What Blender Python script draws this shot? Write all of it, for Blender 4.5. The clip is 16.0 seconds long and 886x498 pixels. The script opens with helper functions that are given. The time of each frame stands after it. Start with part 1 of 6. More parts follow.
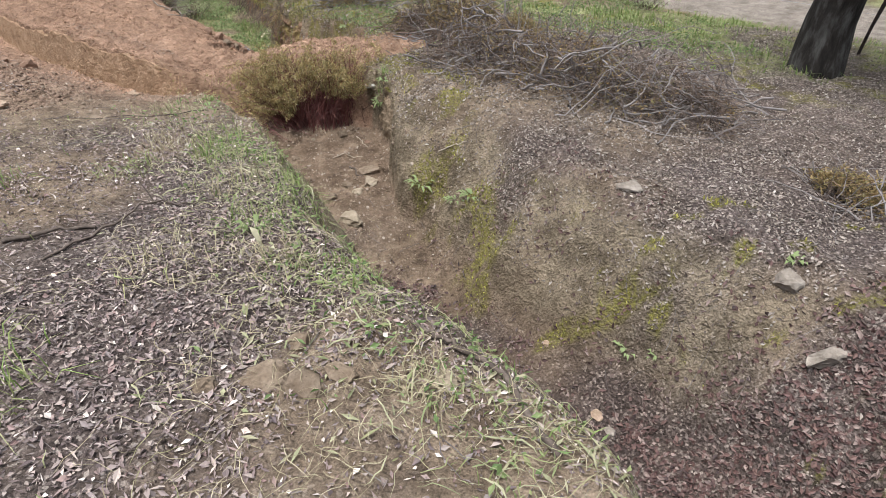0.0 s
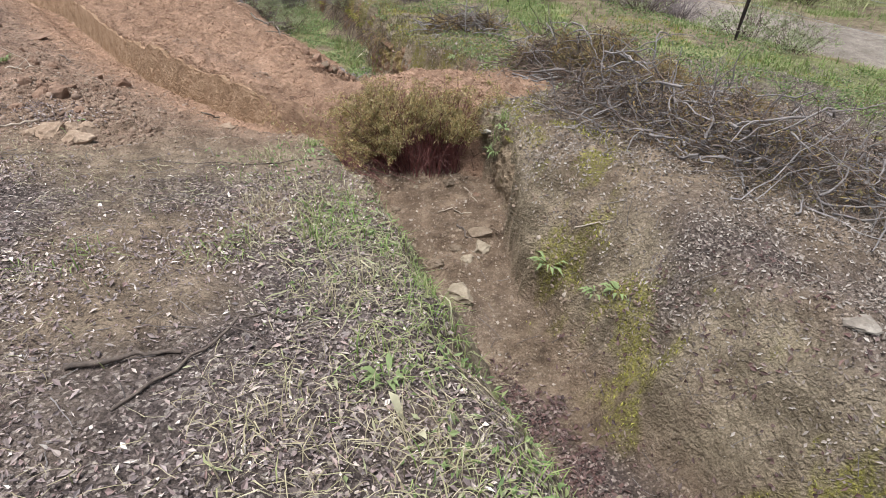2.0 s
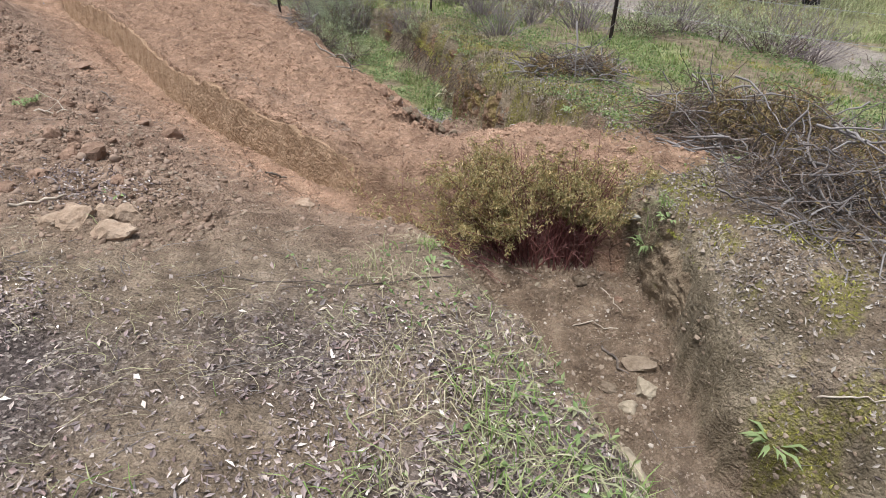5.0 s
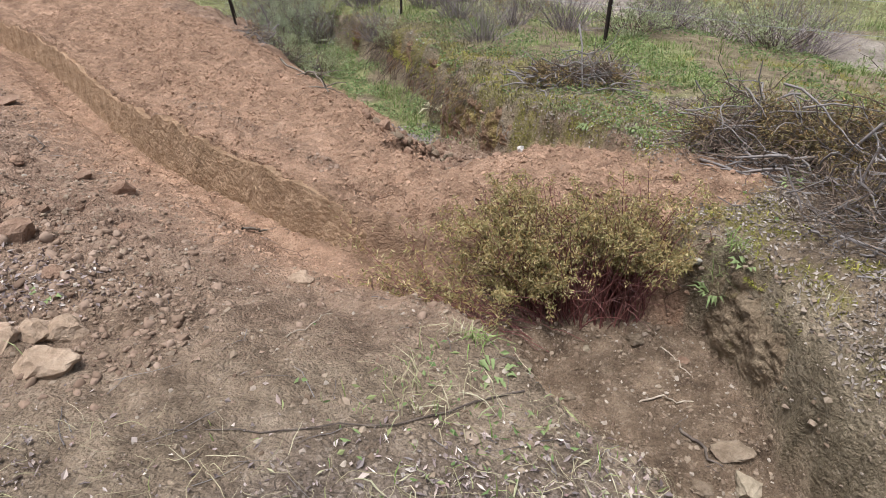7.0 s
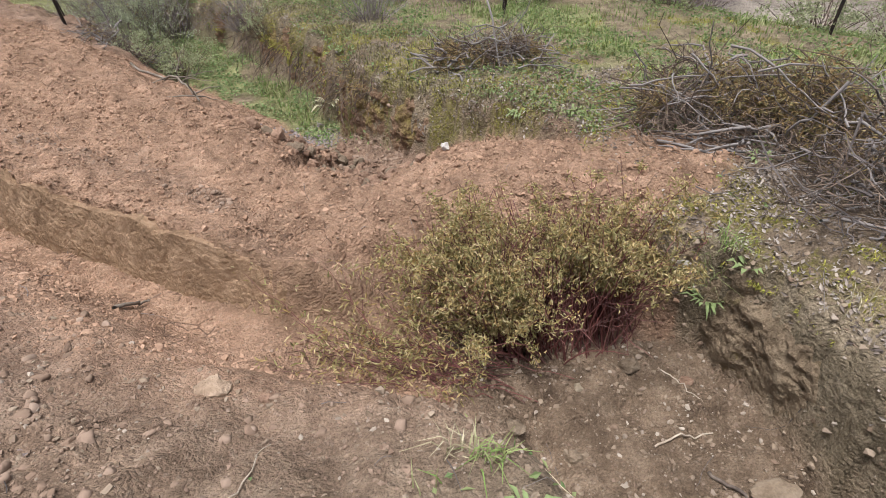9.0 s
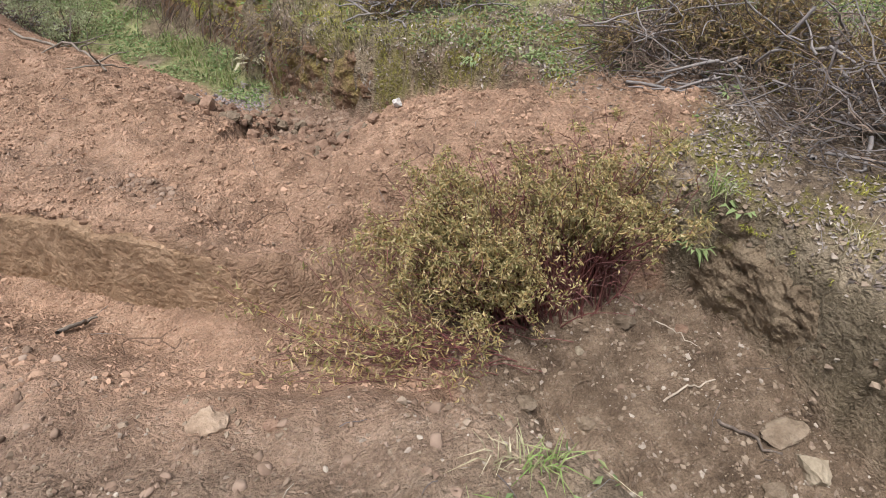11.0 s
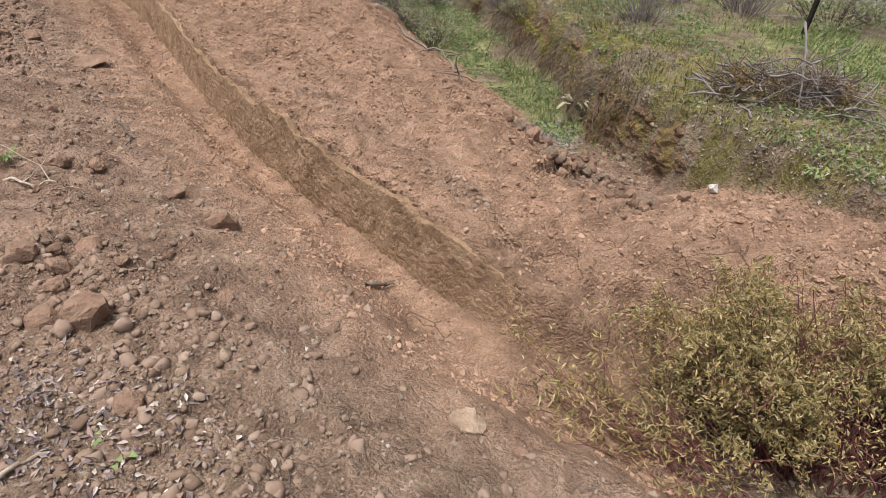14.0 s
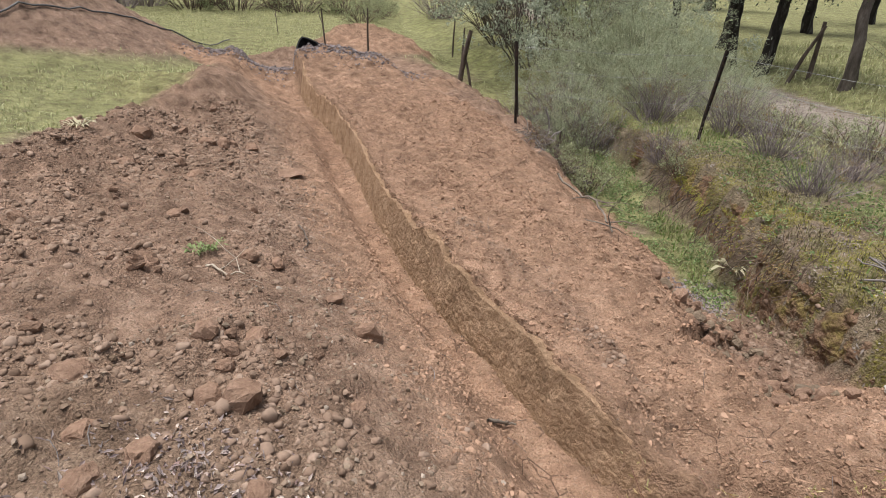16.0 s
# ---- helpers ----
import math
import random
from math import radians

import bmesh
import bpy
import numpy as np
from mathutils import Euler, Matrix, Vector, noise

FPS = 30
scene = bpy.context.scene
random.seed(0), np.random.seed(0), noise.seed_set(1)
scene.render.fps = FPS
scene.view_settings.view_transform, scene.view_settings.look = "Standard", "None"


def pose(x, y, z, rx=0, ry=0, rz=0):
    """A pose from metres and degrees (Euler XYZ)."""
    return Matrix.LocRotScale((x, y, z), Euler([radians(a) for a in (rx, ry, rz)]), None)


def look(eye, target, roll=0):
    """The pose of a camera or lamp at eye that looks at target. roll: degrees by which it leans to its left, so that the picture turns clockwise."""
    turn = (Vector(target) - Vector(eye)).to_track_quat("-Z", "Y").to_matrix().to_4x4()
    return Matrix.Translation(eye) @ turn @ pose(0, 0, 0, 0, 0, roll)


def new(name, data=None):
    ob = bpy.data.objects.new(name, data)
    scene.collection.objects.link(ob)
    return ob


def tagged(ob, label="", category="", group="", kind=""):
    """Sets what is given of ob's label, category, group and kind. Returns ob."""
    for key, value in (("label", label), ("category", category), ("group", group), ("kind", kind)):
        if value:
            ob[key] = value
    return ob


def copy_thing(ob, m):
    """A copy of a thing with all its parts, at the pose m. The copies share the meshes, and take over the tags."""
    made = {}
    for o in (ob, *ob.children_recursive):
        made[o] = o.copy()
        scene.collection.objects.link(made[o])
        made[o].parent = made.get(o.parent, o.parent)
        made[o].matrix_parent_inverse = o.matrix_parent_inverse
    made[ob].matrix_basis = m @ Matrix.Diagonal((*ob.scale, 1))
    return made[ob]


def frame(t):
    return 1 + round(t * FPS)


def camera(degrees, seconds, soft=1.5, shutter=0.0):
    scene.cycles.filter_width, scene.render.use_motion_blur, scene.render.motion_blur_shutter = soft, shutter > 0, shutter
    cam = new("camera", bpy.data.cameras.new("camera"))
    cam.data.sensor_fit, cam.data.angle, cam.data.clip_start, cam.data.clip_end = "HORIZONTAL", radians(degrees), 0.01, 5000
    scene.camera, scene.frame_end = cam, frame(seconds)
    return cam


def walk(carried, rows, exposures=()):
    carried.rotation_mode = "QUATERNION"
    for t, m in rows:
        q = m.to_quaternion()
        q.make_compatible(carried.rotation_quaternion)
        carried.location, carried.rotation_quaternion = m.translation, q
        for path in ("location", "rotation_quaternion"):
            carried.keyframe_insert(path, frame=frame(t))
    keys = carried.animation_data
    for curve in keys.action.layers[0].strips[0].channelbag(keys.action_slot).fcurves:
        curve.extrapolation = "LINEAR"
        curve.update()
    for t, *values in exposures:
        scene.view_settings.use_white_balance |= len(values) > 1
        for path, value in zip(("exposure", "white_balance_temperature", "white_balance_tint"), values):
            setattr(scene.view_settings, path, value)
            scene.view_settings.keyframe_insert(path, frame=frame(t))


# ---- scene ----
cam = camera(75.5, 16.0, 0.6)
PATH = [
    (0, (-0.005, -0.000, 1.743), (-0.071, 1.585, 0.525), -2.50),
    (0.5, (-0.183, 0.225, 1.729), (-0.329, 1.816, 0.524), -1.92),
    (1, (-0.386, 0.449, 1.744), (-0.571, 2.042, 0.549), -1.48),
    (1.5, (-0.495, 0.723, 1.729), (-0.719, 2.315, 0.539), -1.45),
    (2, (-0.604, 0.957, 1.736), (-0.858, 2.545, 0.548), -1.32),
    (2.5, (-0.786, 1.138, 1.721), (-1.065, 2.729, 0.542), -0.94),
    (3, (-0.989, 1.340, 1.715), (-1.283, 2.938, 0.548), -0.66),
    (3.5, (-1.079, 1.600, 1.657), (-1.393, 3.200, 0.499), -0.89),
    (4, (-1.207, 1.835, 1.635), (-1.540, 3.438, 0.486), -0.73),
    (4.5, (-1.438, 2.060, 1.600), (-1.775, 3.667, 0.459), -0.36),
    (5, (-1.605, 2.256, 1.570), (-1.950, 3.867, 0.435), -0.35),
    (7.5, (-2.247, 3.267, 1.440), (-2.397, 4.898, 0.293), -2.03),
    (8, (-2.353, 3.476, 1.391), (-2.403, 5.106, 0.233), -2.17),
    (8.5, (-2.433, 3.652, 1.372), (-2.372, 5.265, 0.192), -2.52),
    (9, (-2.435, 3.863, 1.341), (-2.314, 5.443, 0.121), -2.96),
    (11.5, (-2.750, 4.198, 1.334), (-2.406, 5.585, -0.066), -3.16),
    (12, (-2.834, 4.195, 1.343), (-2.601, 5.610, -0.051), -2.40),
    (12.5, (-2.900, 4.187, 1.358), (-2.847, 5.629, -0.026), -1.62),
    (13, (-2.938, 4.180, 1.382), (-3.059, 5.635, 0.015), -0.87),
    (13.5, (-2.968, 4.175, 1.417), (-3.236, 5.641, 0.084), -0.37),
    (14, (-2.994, 4.166, 1.442), (-3.406, 5.655, 0.172), 0.10),
    (14.5, (-3.006, 4.145, 1.478), (-3.569, 5.654, 0.292), 0.56),
    (15, (-3.016, 4.125, 1.515), (-3.716, 5.644, 0.419), 0.93),
    (15.5, (-3.018, 4.115, 1.541), (-3.837, 5.637, 0.537), 1.11),
    (16, (-3.018, 4.102, 1.563), (-3.937, 5.625, 0.649), 1.33),
]
walk(cam, [(t, look(eye, target, roll)) for t, eye, target, roll in PATH],
     exposures=((0.0, 0.78, 6050, 7), (5.0, 0.74, 5950, 6), (8.4, 0.72, 6170, 8.3), (12.5, 0.68, 6230, 8), (14.0, 0.62, 6400, 9.4), (16.0, 0.57, 6430, 9)))


# ---------------------------------------------------------------- light
world = bpy.data.worlds.new("overcast_sky")
scene.world = world
world.use_nodes = True
wn, wl = world.node_tree.nodes, world.node_tree.links
wn.clear()
sky = wn.new("ShaderNodeTexSky")
sky.sky_type, sky.sun_disc = "NISHITA", False
sky.sun_elevation, sky.sun_rotation = radians(80), radians(244)
sky.air_density, sky.dust_density, sky.ozone_density = 1.0, 6.0, 1.0
soften = wn.new("ShaderNodeHueSaturation")
soften.inputs["Saturation"].default_value = 0.45
bg = wn.new("ShaderNodeBackground")
bg.inputs["Strength"].default_value = 0.115
wo = wn.new("ShaderNodeOutputWorld")
wl.new(sky.outputs[0], soften.inputs["Color"])
wl.new(soften.outputs[0], bg.inputs[0])
wl.new(bg.outputs[0], wo.inputs[0])
sun_data = bpy.data.lights.new("sun", "SUN")
sun_data.energy, sun_data.angle, sun_data.color = 2.75, radians(26), (1.0, 0.97, 0.94)
sun = new("sun", sun_data)
sun.matrix_world = look((-8, -4, 50), (0, 0, 0))

# ---------------------------------------------------------------- noise and geometry helpers
RNG = np.random.default_rng(7)
LATTICE = np.random.default_rng(3).random((256, 256))


def vnoise(x, y, size, seed=0):
    """Smooth noise between 0 and 1, with features of about size metres."""
    u, v = np.asarray(x) / size + seed * 17.3, np.asarray(y) / size + seed * 9.1
    i, j = np.floor(u).astype(int), np.floor(v).astype(int)
    a, b = u - i, v - j
    a, b = a * a * (3 - 2 * a), b * b * (3 - 2 * b)
    g = lambda p, q: LATTICE[p & 255, q & 255]
    return (g(i, j) * (1 - a) + g(i + 1, j) * a) * (1 - b) + (g(i, j + 1) * (1 - a) + g(i + 1, j + 1) * a) * b


def fbm(x, y, size, octaves=4, seed=0, gain=0.5):
    total, amp, norm = 0.0, 1.0, 0.0
    for k in range(octaves):
        total = total + amp * vnoise(x, y, size / 2 ** k, seed + k)
        norm += amp
        amp *= gain
    return total / norm


def sstep(a, b, x):
    t = np.clip((x - a) / (b - a), 0, 1)
    return t * t * (3 - 2 * t)


def along(nodes, x, y):
    """Distance to a line of nodes (x, y, values...), positive to its right, and its values at the nearest place."""
    n = np.array(nodes, float)
    best = np.full(np.shape(x), 1e9)
    side = np.zeros(np.shape(x))
    vals = [np.zeros(np.shape(x)) for _ in range(n.shape[1] - 2)]
    for p, q in zip(n[:-1], n[1:]):
        d = q[:2] - p[:2]
        t = np.clip(((x - p[0]) * d[0] + (y - p[1]) * d[1]) / (d @ d), 0, 1)
        ex, ey = x - p[0] - t * d[0], y - p[1] - t * d[1]
        r = np.hypot(ex, ey)
        near = r < best
        best = np.where(near, r, best)
        side = np.where(near, np.sign(ex * d[1] - ey * d[0] + 1e-12), side)
        for k in range(len(vals)):
            vals[k] = np.where(near, p[2 + k] + t * (q[2 + k] - p[2 + k]), vals[k])
    return (best * side, *vals)


# ---------------------------------------------------------------- the lie of the land
# x, y, floor height, half width of the floor, run of the left bank, run of the right bank
UPPER_GULLY = [(3.6, -2.0, -1.1, 0.35, 1.1, 1.1), (1.45, 0.87, -1.18, 0.27, 0.6, 0.98), (0.76, 1.92, -1.25, 0.23, 0.58, 1.05),
               (0.29, 2.38, -1.20, 0.2, 0.66, 0.98), (-0.15, 3.01, -1.34, 0.2, 0.64, 0.9), (-0.56, 3.75, -1.36, 0.2, 0.5, 1.05),
               (-1.0, 4.65, -1.16, 0.34, 0.45, 0.62), (-1.29, 5.15, -1.14, 0.54, 0.45, 0.5), (-1.41, 5.6, -1.13, 0.55, 0.62, 0.42), (-1.66, 6.15, -1.02, 0.50, 0.8, 0.35)]
WASH = [(-2.0, 7.2, -1.0, 0.6, 1.0, 0.2), (-2.75, 8.1, -1.08, 0.5, 0.8, 0.33), (-3.42, 8.88, -1.28, 0.62, 0.7, 0.36), (-3.67, 9.62, -1.42, 0.65, 0.75, 0.38),
        (-3.97, 10.17, -1.45, 0.65, 0.75, 0.38), (-4.3, 10.97, -1.42, 0.65, 0.75, 0.33), (-4.87, 11.97, -1.36, 0.6, 0.7, 0.35), (-5.7, 13.0, -1.35, 0.5, 0.8, 0.35),
        (-7.2, 14.3, -1.2, 0.4, 1.0, 1.0), (-12.0, 18.6, -1.0, 0.3, 1.0, 1.0), (-40.0, 48.0, -0.9, 0.3, 1.0, 1.0)]
GULLY = UPPER_GULLY + WASH
# x, y, height of the crest, half width of the flat top
BERM = [(-0.2, 7.05, -0.45, 0.05), (-0.8, 6.76, -0.41, 0.27), (-1.8, 7.15, -0.53, 0.3), (-2.64, 6.9, -0.60, 0.1), (-3.55, 7.05, -0.56, 0.54),
        (-4.3, 7.65, -0.53, 0.66), (-5.2, 8.5, -0.50, 0.80), (-6.2, 9.4, -0.48, 0.95), (-7.6, 10.65, -0.46, 1.05), (-9.5, 12.0, -0.44, 0.95), (-11.2, 13.0, -0.42, 0.45), (-12.0, 13.7, -0.4, 0.3)]
# x, y, height of the bottom, half width, run of the left side, run of the cut side
TRENCH = [(-2.3, 5.85, -0.98, 0.18, 0.5, 0.3), (-3.15, 5.98, -0.78, 0.14, 0.36, 0.12), (-3.74, 6.36, -0.78, 0.11, 0.33, 0.06), (-4.25, 6.72, -0.81, 0.11, 0.3, 0.06),
          (-4.95, 7.12, -0.84, 0.10, 0.25, 0.07), (-5.62, 7.6, -0.86, 0.10, 0.22, 0.07), (-6.8, 8.56, -0.87, 0.11, 0.2, 0.07), (-7.8, 9.44, -0.88, 0.12, 0.2, 0.08), (-9.05, 10.38, -0.88, 0.12, 0.2, 0.08),
          (-11.2, 11.9, -0.8, 0.12, 0.2, 0.1), (-11.9, 12.5, -0.5, 0.1, 0.2, 0.1)]
# where the dug ground ends in the grass
DUG_EDGE = [(-8.2, 3.0), (-8.33, 6.03), (-8.84, 6.85), (-9.09, 7.57), (-9.59, 8.75), (-11.34, 10.42), (-13.18, 12.01), (-13.86, 14.08), (-13.47, 17.78)]
# the strip of gravel on its low bank: x, y, height
GRAVEL_LINE = [(-12.66, 11.54, 0.15), (-11.76, 11.94, 0.35), (-10.86, 12.52, 0.4), (-9.98, 13.11, 0.3), (-9.27, 13.43, 0.0)]
ROAD = [(11.5, 4.2), (8.95, 6.18), (6.27, 8.78), (4.7, 9.9), (2.86, 11.56), (0.67, 13.69), (-2.85, 16.89), (-8.19, 22.98), (-26.51, 47.66), (-70.13, 109.83)]


def land(x, y):
    """Heights of the ground, and what lies on it, as a dict of masks."""
    x, y = np.asarray(x, float), np.asarray(y, float)
    far = sstep(7.8, 9.0, y)
    wob_x = x + (0.34 + 0.32 * far) * (fbm(x, y, 0.6, 4, 11, 0.6) - 0.5)
    wob_y = y + (0.34 + 0.32 * far) * (fbm(x, y, 0.6, 4, 12, 0.6) - 0.5)
    left = 0.376 - 0.165 * y - 0.081 * x
    left = np.where(left > 0.12, 0.12 + 0.28 * np.tanh((left - 0.12) / 0.28), left)
    left = np.maximum(left, -0.644)
    right = -0.345 - 0.048 * (np.minimum(y, 12.5) - 5) - 0.085 * np.maximum(np.minimum(x, 4.5) - 0.5, 0)
    gd, gz, gw, gl, gr = along(GULLY, wob_x, wob_y)
    base = left + (right - left) * sstep(-0.5, 0.5, gd)
    base = base + 0.10 * (fbm(x, y, 2.2, 3, 1) - 0.5)
    run = np.where(gd > 0, gr, gl)
    bank = sstep(0, 1, (np.abs(gd) - gw) / run) * 0.5 + 0.5 * np.clip((np.abs(gd) - gw) / run, 0, 1)
    # a crumbling step at the foot of the right bank, and a softer slope above it
    share = np.interp(y, [4.3, 4.7, 5.2, 5.6, 6.6, 7.5, 8.4, 13.0, 14.5], [0, 0.5, 0.66, 0.8, 0.8, 0.3, 0.75, 0.75, 0]) * (gd > 0)
    lean = np.interp(y, [7.6, 8.6], [0.11, 0.20])
    scarp = np.clip((gd - gw) / lean, 0, 1)
    bank = np.where(share > 0.02, np.maximum(bank * (1 - share) + share * scarp, 0), bank)
    z = gz + (base - gz) * bank
    # the ridge of dug soil
    bd, bz, bw = along(BERM, x + 0.25 * (fbm(x, y, 0.9, 3, 21) - 0.5), y + 0.25 * (fbm(x, y, 0.9, 3, 22) - 0.5))
    over = np.maximum(np.abs(bd) - bw, 0)
    slope = np.where(bd > 0, 0.8 - 0.12 * sstep(-3.6, -2.7, x), np.maximum(0.8 + 0.9 * sstep(-2.7, -2.1, x), 0.8 + 1.4 * sstep(-2.9, -3.5, x)))
    ridge = bz - slope * (np.sqrt(over ** 2 + 0.02) - 0.141) - 0.03 * (bd / 0.6) ** 2 * (np.abs(bd) < 0.6)
    soil = sstep(-0.10, 0.05, ridge - z)
    z = np.where(ridge > z, ridge, z)
    # the trench beside it
    td, tz, tw, tl, tr = along(TRENCH, x + 0.05 * (fbm(x, y, 0.4, 3, 31) - 0.5), y + 0.05 * (fbm(x, y, 0.4, 3, 32) - 0.5))
    trun = np.where(td > 0, tr, tl)
    # a wide shallow scrape on the trench's left
    scrape = sstep(1.5, 0.2, np.abs(td)) * (td < 0.2) * sstep(-13.2, -11.5, x) * sstep(-2.2, -3.0, x)
    z = z - 0.165 * scrape
    cut = np.clip((np.abs(td) - tw) / trun, 0, 1)
    z = np.where((np.abs(td) < tw + trun) & (z > tz), tz + (z - tz) * cut, z)
    # the far spoil heaps
    def heap(cx, cy, rx, ry, top):
        return top * np.exp(-(((x - cx) / rx) ** 2 + ((y - cy) / ry) ** 2) ** 1.3)
    far_heap = heap(-18.2, 10.0, 4.5, 2.6, 1.5) + heap(-15.02, 7.72, 1.8, 2.2, 0.7)
    back_heap = heap(-12.77, 16.51, 1.5, 1.3, 0.38)
    left_heap = heap(-9.67, 9.28, 1.5, 1.1, 0.30)
    edge_d, = along(DUG_EDGE, x + 0.5 * (fbm(x, y, 0.9, 3, 33) - 0.5), y + 0.5 * (fbm(x, y, 0.9, 3, 34) - 0.5))
    z = z + 0.16 * np.exp(-((edge_d - 0.25) / 0.28) ** 2) * sstep(5.0, 6.0, y) * (0.4 + 1.2 * fbm(x, y, 0.6, 2, 35))
    gravel_d, gravel_top = along(GRAVEL_LINE, x, y)
    z = z + far_heap + back_heap + left_heap + gravel_top * np.exp(-(gravel_d / 0.55) ** 2)
    rd, = along(ROAD, x, y)
    road = sstep(1.0, 0.8, np.abs(rd + 0.12 * (fbm(x, y, 1.5, 2, 41) - 0.5)))
    z = z + (np.minimum(z, -1.0) - z) * sstep(1.9, 0.9, np.abs(rd)) * 0.8
    # what covers it
    spoil = np.maximum.reduce([soil, sstep(0.9, 0.35, np.abs(td)) * (x < -2.3), sstep(0.06, 0.14, back_heap), sstep(0.9, 0.7, np.abs(gravel_d)) * sstep(-14.6, -14.0, x)])
    ragged = fbm(x, y, 0.8, 4, 51) - 0.5
    dug_line = 4.7 + 0.26 * (np.maximum(x, -7) + 2.5) + 0.9 * ragged      # from here on the ground is dug over
    dug = sstep(-0.35, 0.35, y - dug_line) * (gd < -0.2) * sstep(-0.12, 0.12, edge_d) * sstep(16.5, 15.0, y)
    dug = np.maximum(dug, sstep(0.03, 0.1, left_heap))
    pile = sstep(0.12, 0.3, far_heap)
    dug = np.maximum.reduce([dug * (1 - pile), 0.85 * pile, spoil, sstep(9.7, 9.0, y + 0.6 * ragged) * (np.abs(gd) < gw + 0.2) * (y > 7)])
    dug = np.maximum(dug, 0.75 * sstep(0.25, 0.05, bank) * sstep(4.1, 4.9, y + 0.6 * ragged) * (y < 8))
    wall = np.where(share > 0.1, sstep(0.02, 0.2, scarp) * sstep(1.6, 1.1, (gd - gw) / lean), sstep(1.1, 2.0, np.abs(base - gz) / run) * sstep(0.02, 0.15, bank) * sstep(1.0, 0.8, bank)) * (1 - soil)
    on_right = (gd > 0) & (soil < 0.5)
    litter = sstep(0.35, 0.6, fbm(x, y, 1.1, 4, 61)) * (1 - dug) * (1 - wall) * sstep(4.8, 3.8, y - 0.1 * x)
    litter = np.maximum.reduce([litter, pile, 0.85 * sstep(1.0, 2.2, x) * sstep(2.6, 3.6, y) * sstep(9.5, 8, y) * on_right])
    damp = np.maximum(sstep(0.42, 0.12, np.abs(gd)) * sstep(3.9, 3.3, y), sstep(0.25, -0.2, y - 2.1 - 0.25 * (x - 1.6)) * (gd > -0.3)) * sstep(0.34, 0.5, fbm(x, y, 0.4, 3, 66))
    grass_right = sstep(7.2, 9.3, y + 0.45 * x + 2.2 * ragged) * on_right
    wash_green = sstep(8.9, 9.9, y + 0.8 * ragged) * (np.abs(gd) < gw + 0.25) * (1 - soil) * sstep(0.30, 0.44, fbm(x, y, 0.7, 4, 107))
    grass_left = sstep(0.1, -0.35, edge_d + 0.8 * ragged) * sstep(4.0, 6.0, y) * (1 - spoil) * sstep(0.3, 0.12, far_heap)
    far_green = sstep(15.0, 17.5, y + 1.5 * ragged) * (1 - spoil)
    bare = sstep(0.44, 0.56, fbm(x, y, 0.7, 4, 105))
    grass_right = grass_right * (1 - 0.85 * np.maximum(bare, sstep(0.50, 0.57, fbm(x, y, 0.4, 3, 106))) * (y < 13))
    brink = (gd > gw) * sstep(gw + 1.3, gw + 0.7, gd + 0.8 * ragged) * sstep(7.3, 7.9, y) * sstep(13, 12, y)     # brown growth along the brink of the wash
    grass_right = grass_right * (1 - 0.8 * brink)
    green = np.clip(np.maximum.reduce([grass_right, wash_green, grass_left, far_green]), 0, 1) * (1 - road) * (1 - wall)
    line = gw + run * (1.1 - 0.7 * sstep(0.5, 0.95, gr))                  # at the foot of the long bank, on the lip of the steep one
    moss = sstep(0.52 - 0.05 * (y > 4), 0.58 - 0.05 * (y > 4), fbm(x, y, 0.22, 4, 71)) * sstep(0.42, 0.15, np.abs(np.abs(gd) - line)) * (gd > 0) * (y > 2.6)
    moss = moss * np.where((share > 0.3) & (gd < gw + lean + 0.03), 0.0, 1.0)
    moss = np.maximum(moss, sstep(0.63, 0.68, fbm(x, y, 0.16, 3, 72)) * (gd > 0.6) * (y < 3.3) * (x > 0.9))
    moss = np.maximum(moss, sstep(0.56, 0.62, fbm(x, y, 0.24, 4, 74)) * (gd > gw + run) * sstep(4.5, 6, y) * sstep(11, 9.5, y) * (1 - road))
    moss = np.maximum(moss, brink * sstep(0.50, 0.56, fbm(x, y, 0.3, 4, 76))) * (1 - soil)
    dug = dug * (1 - road)
    # grain of the surface
    z = z + 0.030 * (fbm(x, y, 0.28, 4, 81) - 0.5) + dug * (1 - 0.7 * scrape) * 0.12 * (fbm(x, y, 0.20, 4, 91, 0.7) - 0.5) + spoil * (0.06 * (fbm(x, y, 0.5, 3, 98) - 0.5) + 0.04 * (fbm(x, y, 0.11, 2, 99) - 0.5))
    billow = np.abs(2 * fbm(x, y, 0.17, 2, 211) - 1) + 0.6 * np.abs(2 * fbm(x, y, 0.09, 2, 213) - 1)
    z = z + np.maximum(dug, 0.3) * (1 - 0.6 * scrape) * 0.075 * (billow - 0.45)
    z = z + (gd > 0) * sstep(0.1, 0.4, bank) * sstep(7, 6, y) * (1 - soil) * (0.10 * (fbm(x, y, 0.33, 3, 97) - 0.5) + 0.07 * np.abs(fbm(x, y, 0.22, 3, 94) - 0.5))
    z = z + wall * (0.08 * (fbm(x, y, 0.20, 4, 95, 0.6) - 0.5) + 0.08 * (fbm(x, y, 0.5, 3, 96) - 0.5))
